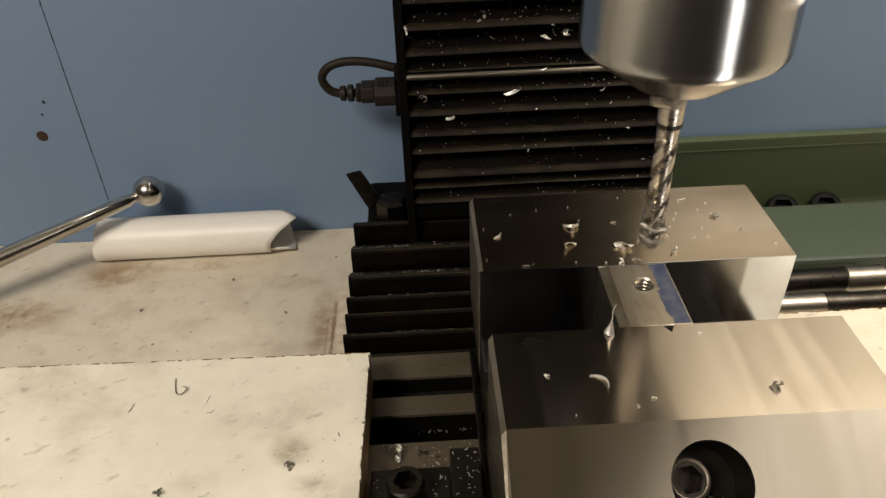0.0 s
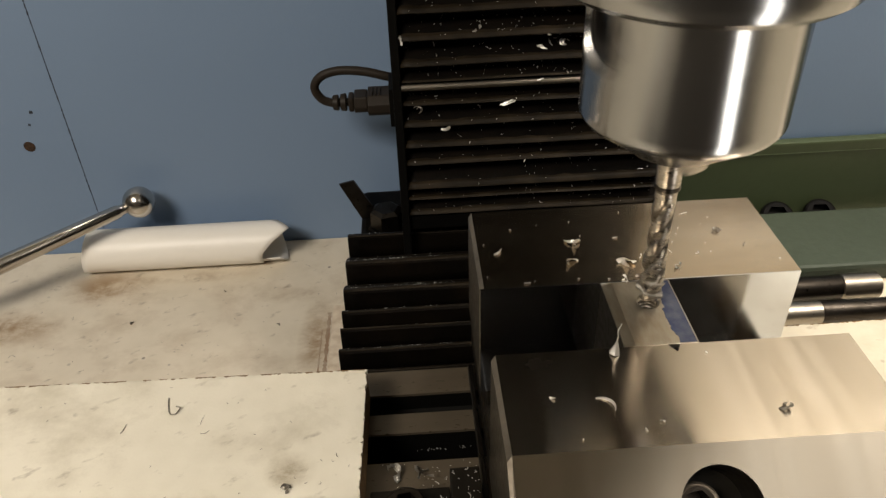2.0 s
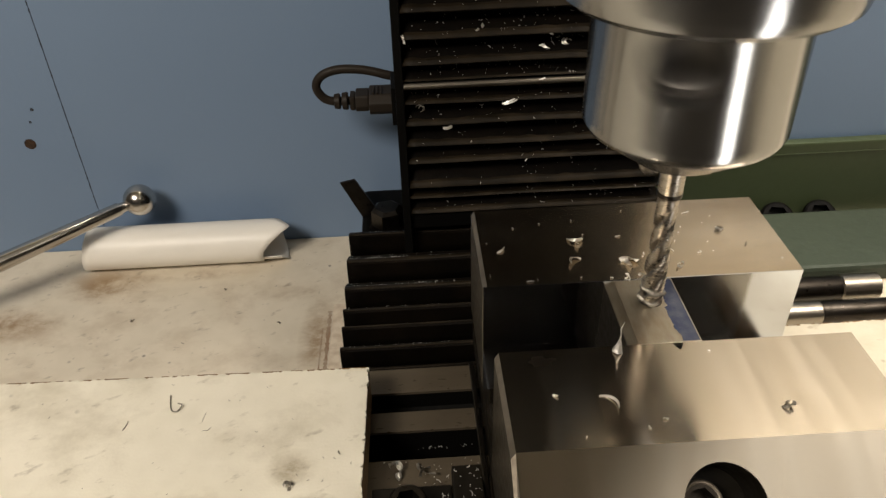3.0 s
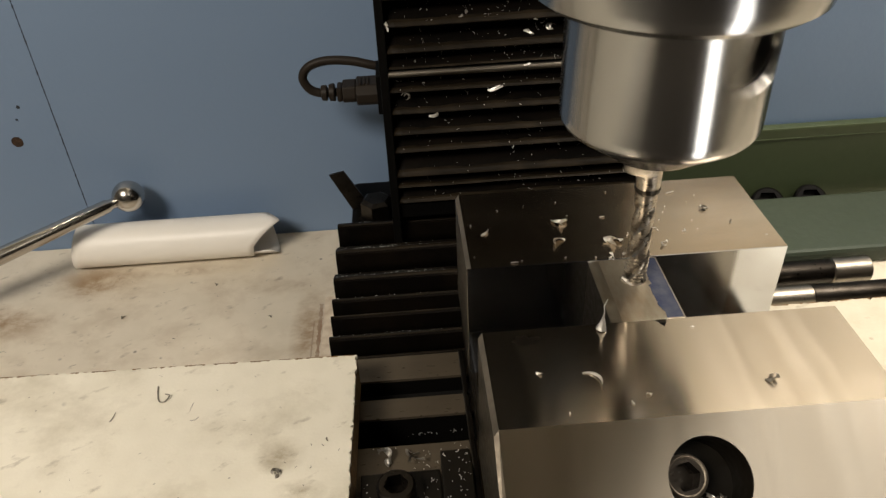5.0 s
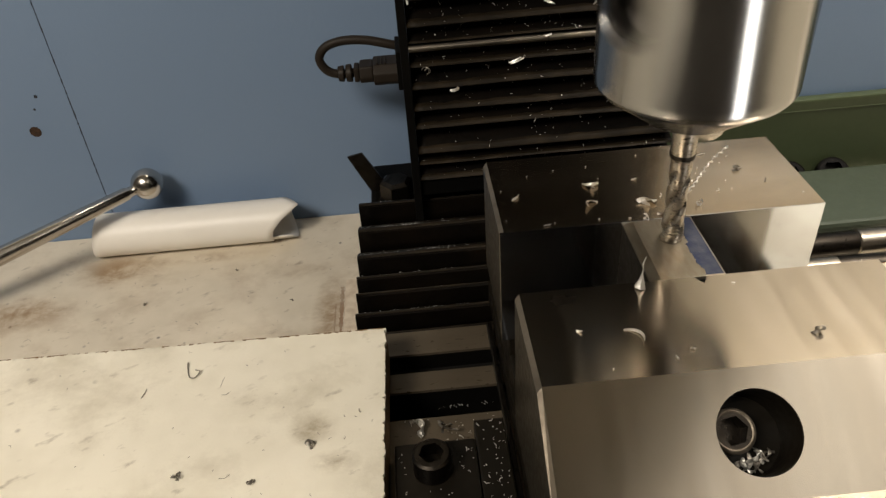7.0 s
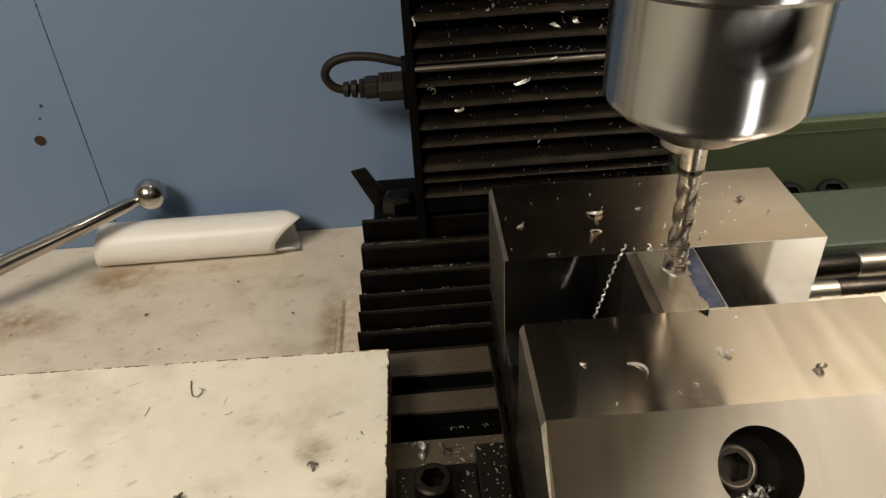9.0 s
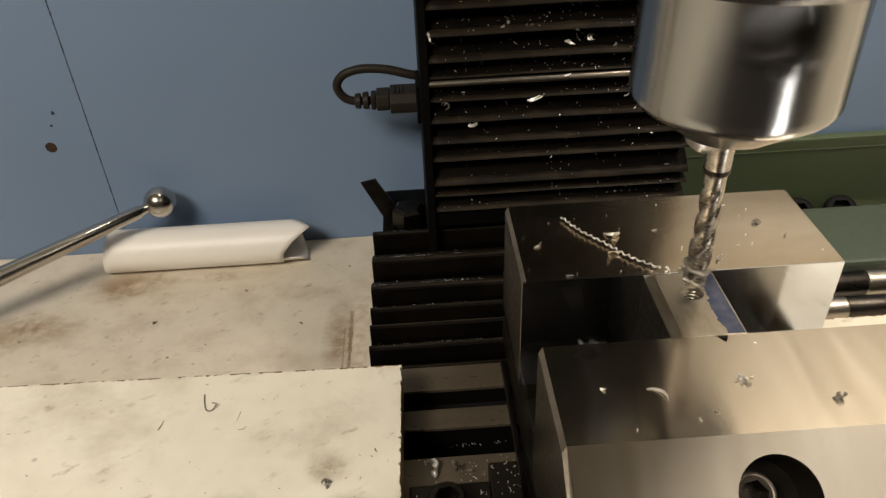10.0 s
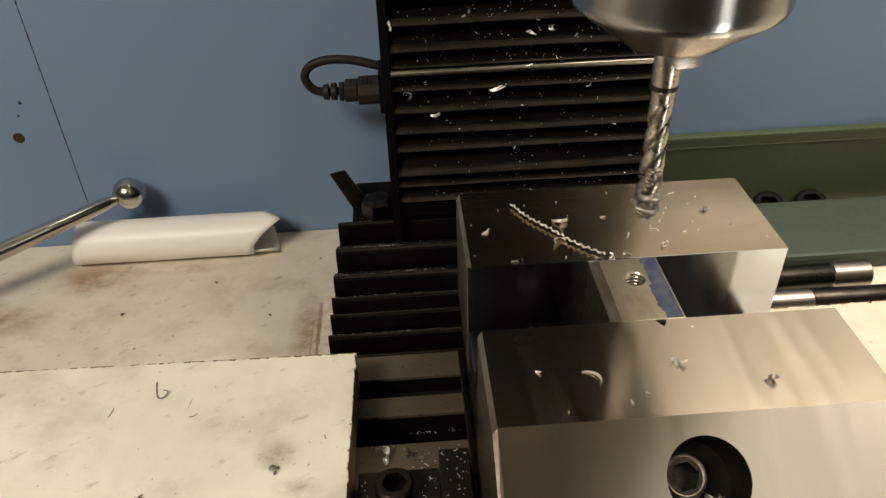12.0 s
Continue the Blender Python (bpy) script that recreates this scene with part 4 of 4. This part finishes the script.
def chips():
    D, B = M_CHIPDARK, M_CHIP
    top, board = 17.712, 11.202
    for x, y, z, l, w, bend, m, tw, n, label in (
        (5.14, 20.98, top, 0.85, 0.18, 1.9, B, 0.3, 2, "bright curled metal chip on the fixed jaw"),
        (4.76, 19.95, top, 0.65, 0.16, 1.7, B, 0.3, 2, "bright crumpled metal chip on the fixed jaw"),
        (10.12, 21.28, top, 0.5, 0.14, 4.0, D, 0.5, 3, "dull curled metal chip on the fixed jaw"),
        (10.67, 20.37, top, 0.18, 0.12, 2.0, D, 0.3, 1, "small dull metal chip on the fixed jaw"),
        (2.56, 20.74, top, 0.3, 0.12, 1.5, B, 0.3, 2, "small bright metal chip on the fixed jaw"),
        (8.08, 19.4, top, 0.45, 0.10, 2.4, B, 0.4, 2, "bright metal chip by the jaw's edge"),
        (6.3, 18.95, top, 0.4, 0.08, 2.0, B, 0.4, 2, "small bright metal chip by the jaw's edge"),
        (6.8, 18.98, top, 0.35, 0.08, 2.0, D, 0.4, 2, "small dull metal chip by the jaw's edge"),
        (6.56, 21.19, top, 0.25, 0.05, 1.0, B, 0.3, 1, "small bright metal chip on the fixed jaw"),
        (4.56, 13.86, top, 1.1, 0.13, -1.5, B, 0.12, 1, "long arched metal chip on the moving jaw"),
        (9.02, 13.34, top, 0.55, 0.15, 4.2, D, 0.5, 3, "dull curled metal chip on the moving jaw"),
        (5.76, 13.15, top, 0.22, 0.13, 1.0, B, 0.2, 1, "small bright metal chip on the moving jaw"),
        (3.15, 14.15, top, 0.24, 0.12, 1.6, B, 0.3, 1, "small bright metal chip on the moving jaw"),
        (5.29, 12.91, top, 0.16, 0.10, 1.0, B, 0.2, 1, "small bright metal chip on the moving jaw"),
        (-11.35, 19.95, board, 0.55, 0.05, 0.6, D, 0.2, 1, "thin metal chip on the cream board"),
        (-3.41, 18.12, board, 0.25, 0.05, 1.2, D, 0.2, 1, "thin metal chip on the cream board"),
        (-5.05, 16.87, board, 0.6, 0.2, 3.0, D, 0.5, 3, "dull curled metal chip on the cream board"),
        (-9.27, 16.08, board, 0.5, 0.2, 3.0, D, 0.5, 3, "dull curled metal chip on the cream board"),
        (-6.9, 15.5, board, 0.5, 0.14, 3.8, D, 0.5, 3, "dull curled metal chip on the cream board"),
        (-19.46, 39.43, 0.002, 0.5, 0.2, 3.0, M_CHIPDARK, 0.4, 2, "dull metal chip on the bench"),
        (-13.84, 42.27, 0.002, 0.3, 0.1, 3.0, M_CHIPDARK, 0.4, 2, "small metal chip on the bench"),
        (-9.63, 38.35, 0.002, 0.35, 0.14, 3.0, M_CHIPDARK, 0.4, 2, "small metal chip on the bench"),
        (-15.58, 36.89, 0.002, 0.3, 0.08, 2.0, M_CHIPDARK, 0.4, 1, "small metal chip on the bench"),
        (-1.45, 18.45, 9.402, 1.0, 0.42, 2.6, B, 0.6, 3, "bright crumpled metal chip on the slotted table"),
        (-0.45, 18.35, 9.402, 1.2, 0.2, 1.2, M_CHIPDARK, 0.4, 2, "bent metal chip on the slotted table"),
    ):
        chip(x, y, z, l * 0.85, w * 0.55, bend * 1.15, int(abs(x * 97 + y * 31)), m, label, tw * 1.3, min(n, 2), "", {4.56: 0, -11.35: 55}.get(x), x != 4.56)
    for k in range(5):
        a = chip(0, 0, 0, 0.7, 0.12, 3.0, 40 + k, M_CHIP if k % 2 else M_CHIPDARK, "metal chip in the counterbore of the jaw", 0.6, 2, "chips in the counterbore")
        a.matrix_basis = Matrix.Translation((U * 6.77, U * 11.16, U * 16.83)) @ pose(0, 0, 0, 35, 0, 0) @ pose(U * (-0.35 + 0.22 * k), U * (-0.68 + 0.12 * (k > 2)), -U * 1.2, 40, 0, 50 * k)
    # a thin hooked wire of metal on the board
    hook = tube(spline([(-0.35, 0.5, 0.05), (-0.3, 0.2, 0.03), (-0.15, -0.25, 0.03), (0.08, -0.33, 0.05), (0.22, -0.08, 0.10), (0.05, 0.0, 0.12)], 6), 0.024, 6)
    hook = part("metal_chip", hook, D, None, smooth=True)
    hook.matrix_basis = pose(-U * 9.68, U * 20.85, U * board)
    tagged(hook, "thin hooked metal chip on the cream board", "metal chip")
    # larger curls caught on the column's cover
    for x, z, l, w, bend, m, tilt, turn in (
        (3.05, 20.35, 0.42, 0.34, 0.5, B, 50, 10), (3.35, 20.5, 0.38, 0.30, 0.7, B, 75, 80), (6.3, 19.3, 0.62, 0.30, 0.9, B, 70, -80), (7.4, 19.5, 0.72, 0.16, 2.0, B, 60, 200),
        (6.5, 20.2, 0.5, 0.13, 0.6, B, 70, -60), (8.3, 19.1, 0.6, 0.16, 0.8, B, 50, 0), (4.7, 16.8, 0.85, 0.13, 0.3, M_DUST, 45, 5), (1.6, 15.6, 0.6, 0.22, 0.9, B, 45, -15),
        (6.2, 17.98, 0.4, 0.12, 0.5, M_DUST, 30, 0), (-0.4, 20.2, 0.6, 0.16, 0.5, M_DUST, 75, 85), (1.2, 19.2, 0.45, 0.14, 1.0, B, 60, 15), (1.5, 20.6, 0.5, 0.12, 1.6, B, 60, 20),
        (9.2, 16.8, 0.5, 0.08, 1.4, B, 60, -15), (8.5, 15.9, 0.3, 0.1, 1.0, B, 60, 40), (10.7, 14.6, 0.3, 0.13, 2.0, B, 70, 70), (-0.3, 11.7, 0.25, 0.12, 1.0, M_DUST, 60, 60),
        (5.6, 13.6, 0.2, 0.09, 1.0, M_DUST, 60, 30), (8.1, 13.2, 0.2, 0.1, 1.0, B, 60, 70), (0.25, 16.8, 0.9, 0.06, 2.6, D, 70, 30), (5.3, 20.7, 0.55, 0.09, 0.6, M_DUST, 60, 55),
    ):
        ob = chip(0, 0, 0, l * 0.85, w * 0.62, bend * 1.5, int(abs(x * 71 + z * 37)), m, "bright metal curl caught on the column's rubber cover" if m is not D else "dull metal curl caught on the column's rubber cover", 0.14, 1 + (l > 0.55), "curls on the column", turn, True)
        ob.matrix_basis = pose(U * x, U * (fold(z) - 0.10), U * (z - 0.12), tilt, 0, 0)


chips()


def specks(name, label, places, seed, lengths, material=None):
    """A scatter of tiny bent flakes as one loose mass."""
    rng = random.Random(seed)
    verts, faces = [], []
    for p, normal in places:
        n = Vector(normal).normalized()
        s = n.cross(Vector((rng.uniform(-1, 1), rng.uniform(-1, 1), rng.uniform(-1, 1)))).normalized()
        t = n.cross(s)
        l, w = rng.uniform(*lengths), rng.uniform(0.009, 0.020) * (1 + 1.6 * (lengths[0] > 0.15))
        if rng.random() < 0.16 and lengths[0] < 0.15:
            l *= rng.uniform(2.0, 5.0)
        c = Vector(p) + n * 0.02
        lift = rng.uniform(0.0, 0.12) * l
        base = len(verts)
        for f, up in ((-0.5, 0.0), (0.0, lift), (0.5, rng.uniform(0, 0.1) * l)):
            q = c + s * l * f + n * up + t * (rng.uniform(-0.45, 0.45) * l * (f == 0))
            verts += [U * (q + t * w / 2), U * (q - t * w / 2), U * (q - t * w / 2 + n * 0.012), U * (q + t * w / 2 + n * 0.012)]
        for r in (0, 4):
            for k in range(4):
                faces.append((base + r + k, base + r + (k + 1) % 4, base + r + 4 + (k + 1) % 4, base + r + 4 + k))
        faces += [(base + 3, base + 2, base + 1, base), (base + 8, base + 9, base + 10, base + 11)]
    me = bpy.data.meshes.new(name)
    me.from_pydata([tuple(v) for v in verts], [], faces)
    me.materials.append(material or M_DUST)
    return tagged(new(name, me), label, "swarf", kind="stuff")


def swarf():
    rng = random.Random(11)
    up, flat = [], []
    for k in range(1500):
        i = min(len(COLUMN) - 2, int(abs(rng.gauss(0, 0.5)) * len(COLUMN) * 0.75)) if rng.random() < 0.7 else rng.randrange(len(COLUMN) - 1)
        if i == 9:
            continue
        f = rng.uniform(0.15, 0.86)
        g = float(np.interp(f, [v[0] for v in LIE], [v[1] for v in LIE]))
        x = rng.uniform(-0.3, 12.7)
        up.append(((x, 34.55 + 1.7 * g - 0.04, COLUMN[i] + (COLUMN[i + 1] - COLUMN[i]) * f + 0.05), (0, -0.6, 0.7)))
    for k in range(60):
        up.append(((rng.uniform(-0.3, 12.7), 34.5 + rng.uniform(0.1, 0.9), 17.97), (0, -0.2, 1)))
    rows = COVER
    for k in range(200):
        i = rng.choice((0, 1, 1, 1, 1, 2, 2, 2, 2, 3, 4, 5))
        f = 0.73 + rng.gauss(0, 0.02) if rng.random() < 0.8 else rng.uniform(0.3, 0.85)
        g = float(np.interp(f, [v[0] for v in LIE], [v[1] for v in LIE]))
        flat.append(((rng.uniform(-3.9, 1.6), rows[i] + (rows[i + 1] - rows[i]) * f, 8.75 - 1.3 * g + 0.05), (0, 0.2, 1)))
    specks("swarf_on_column", "fine bright metal swarf scattered over the column's rubber cover", up, 1, (0.012, 0.06))
    specks("swarf_on_cover", "fine metal swarf lying along the folds of the table cover", flat, 2, (0.015, 0.05))
    low = []
    for k in range(120):
        x, y = rng.uniform(-2.2, 1.6), rng.uniform(13.6, 19.0)
        z = 10.43 if (-2.25 < x < 0.42 and y < 16.95) else 10.31 if (0.5 < x and y < 17.1) else 9.42
        if (x + 1.02) ** 2 + (y - 15.95) ** 2 < 0.6:
            continue
        low.append(((x, y, z), (0, 0, 1)))
    for k in range(18):
        low.append(((rng.uniform(-0.8, 1.6), 20.38, 8.40 + abs(rng.gauss(0, 0.08))), (0, -1, 0.3)))
    for k in range(45):
        low.append(((rng.uniform(0.6, 1.55), rng.uniform(14.5, 17.8), 10.41), (0, 0, 1)))
    for k in range(40):
        low.append(((rng.uniform(-3.6, -0.9), rng.uniform(37.2, 41.5), 4.83), (0, 0, 1)))
    specks("swarf_on_table", "metal swarf scattered over the clamp and slotted table", low, 3, (0.02, 0.06))
    jaw = [((rng.uniform(1.9, 11.7), rng.uniform(18.95, 23.1), 17.715), (0, 0, 1)) for k in range(26)]
    jaw += [((rng.uniform(1.9, 11.7), rng.uniform(12.6, 15.8), 17.715), (0, 0, 1)) for k in range(2)]
    specks("swarf_on_jaws", "fine metal dust on the vice jaws", jaw, 4, (0.03, 0.08))
    dust = [((rng.uniform(-30, -4.6), rng.uniform(24, 47), 0.004), (0, 0, 1)) for k in range(120)]
    dust += [((rng.uniform(-25, -2.6), rng.uniform(6, 22), 11.204), (0, 0, 1)) for k in range(90)]
    specks("grit", "dark grit and filings on the cream boards", dust, 5, (0.05, 0.14), M_CHIPDARK)


swarf()


def spiral_chip():
    """The long corkscrew chip that the tap brings up; its lower end is the origin."""
    pts = []
    for i in range(420):
        f = i / 419
        a = f * 2 * math.pi * 16
        pts.append((0.03 * math.cos(a) + (0.22 + 0.06 * math.sin(f * 9)) * math.sin(f * 3.14), 0.03 * math.sin(a), 4.1 * f))
    ob = part("spiral_chip", tube(pts, [0.026 + 0.011 * math.sin(i * 0.35) for i in range(420)], 6), M_CHIP, None, smooth=True)
    return tagged(ob, "long bright corkscrew metal chip", "metal chip")


SPIRAL = spiral_chip()
STUB = chip(6.49, 19.7, 17.712, 0.7, 0.16, 1.6, 91, M_CHIP, "bright crumpled metal chip beside the tapped hole", 0.35, 2, blunt=True)
SPIKE = part("metal_chip", tube([(0, 0, 0), (0.02, 0.02, 0.1), (0.04, 0.04, 0.25), (0.05, 0.06, 0.40), (0.07, 0.08, 0.55), (0.06, 0.14, 0.68), (0.16, 0.2, 0.9)], [0.165, 0.13, 0.075, 0.028, 0.02, 0.022, 0.008], 6), M_CHIP)
tagged(SPIKE, "bright pointed metal chip on the moving jaw's edge", "metal chip")
LATE = chip(6.89, 14.13, 17.712, 0.45, 0.15, 3.2, 93, M_CHIP, "bright curled metal chip fallen on the moving jaw", 0.5, 2)


# ---------------------------------------------------------------- motion
def feed(t):
    """Height of the tap's ring over the bench by the time."""
    keys = ((0, 23.15), (0.25, 22.7), (0.5, 22.33), (1, 22.09), (1.5, 22.03), (2, 21.78), (2.5, 21.62), (3, 21.5), (4.8, 20.96), (5, 20.9), (5.5, 20.68), (6, 20.54), (6.5, 20.47), (7, 20.53), (9, 21.19), (9.5, 21.35), (9.75, 21.6), (10, 21.96), (10.5, 23.18), (10.8, 23.7), (11, 23.86), (11.5, 23.88), (12, 23.9))
    return float(np.interp(t, [k[0] for k in keys], [k[1] for k in keys]))


def motions():
    # where one of the two wrench flats faces, in degrees round from the front, every half second
    seen = {0: 47, 0.5: -25, 1: 111, 1.5: -1, 2: -77, 2.5: 21, 3: -25, 5: 35, 5.5: -23, 6: -13, 6.5: 65, 7: -67, 9: 7, 9.5: -65, 10: -5, 10.5: 25, 11: 45, 11.5: 65, 12: 85}
    times = sorted(seen)
    turned = [float(seen[0])]
    for a, b in zip(times, times[1:]):
        way = (-1 if b <= 6.6 else 1) * 2300 * (b - a)
        turned.append(turned[-1] + way + ((seen[b] - turned[-1] - way + 90) % 180 - 90))
    rows = []
    for f in range(0, 361):
        t = f / 30
        rows.append((t, pose(U * AXIS[0], U * AXIS[1], U * feed(t), 0, 0, float(np.interp(t, times, turned)))))
    walk(SPINDLE, rows)
    walk(HEAD, [(0.25 * k, pose(U * AXIS[0], U * AXIS[1], U * feed(0.25 * k))) for k in range(49)])
    # the corkscrew chip climbs out of the hole, whirls beside the tap and is thrown on the fixed jaw
    hole = (6.72, 17.81)

    def stand(t, up, lean, way):
        return t, pose(U * hole[0], U * hole[1], U * up, 0, 0, way) @ pose(U * 0.05, 0, 0, 0, lean, 0)

    def sweep(t, x, y, z):
        d = Vector((x, y, z)) - Vector((6.75, 18.15, 17.82))
        return t, Matrix.Translation((U * 6.75, U * 18.15, U * 17.82)) @ d.to_track_quat("Z", "Y").to_matrix().to_4x4()

    whirl = [stand(5.1, 14.4, 3, 20), stand(5.5, 15.2, 7, 10), sweep(5.8, 9.2, 20.6, 18.6)]
    whirl += [sweep(6 + 0.1 * k, 10 - 0.3 * (k % 3), 21.2 + 0.25 * (k % 2), 18.25 + 0.3 * ((k * 2) % 3)) for k in range(12)]
    lying = Vector((3.55 - 6.1, 22.22 - 18.95, 0)).normalized()
    down = Matrix.Translation((U * 6.1, U * 18.95, U * 17.84)) @ lying.to_track_quat("Z", "Y").to_matrix().to_4x4()
    low = pose(U * 1.6, U * 17.2, U * 13.0, 0, 88, 0)
    rise = Vector((0.5, 0, 2.15))
    hang = Matrix.Translation((U * 4.0, U * 17.2, U * 15.2)) @ rise.to_track_quat("Z", "Y").to_matrix().to_4x4()
    walk(SPIRAL, [stand(0, 13.3, 0, 0), stand(3, 13.3, 0, 0), stand(4.8, 13.4, 0, 0), *whirl,
                  stand(7.6, 16.8, 0, 60), (8.3, low), (8.85, low), (8.96, hang), (9.08, hang), sweep(9.2, 9.4, 16.6, 17.6), stand(9.35, 14.2, 0, 60), stand(9.52, 13.4, 0, 60), sweep(9.62, 9.6, 20.6, 18.4), (9.78, down), (12, down)])
    rest = pose(U * 6.49, U * 19.7, U * 17.713)
    gone = pose(U * 4.2, U * 17.3, U * 13.4, 40, 30, 60)
    walk(STUB, [(0, rest), (7.2, rest), (7.7, pose(U * 5.3, U * 18.4, U * 18.6, 20, 10, 30)), (8.2, gone), (12, gone)])
    rest = pose(U * 5.17, U * 15.68, U * 17.713)
    gone = pose(U * 4.6, U * 17.2, U * 13.4, 30, 40, 80)
    walk(SPIKE, [(0, rest), (7.2, rest), (7.6, pose(U * 4.9, U * 16.3, U * 17.9, 10, 20, 40)), (8.0, gone), (12, gone)])
    rest = pose(U * 6.89, U * 14.13, U * 17.713)
    bore = pose(U * 6.55, U * 17.6, U * 14.2, 0, 0, 60)
    walk(LATE, [(0, bore), (7.2, bore), (7.7, pose(U * 6.7, U * 17.2, U * 18.6, 30, 20, 80)), (8.3, rest), (12, rest)])


motions()
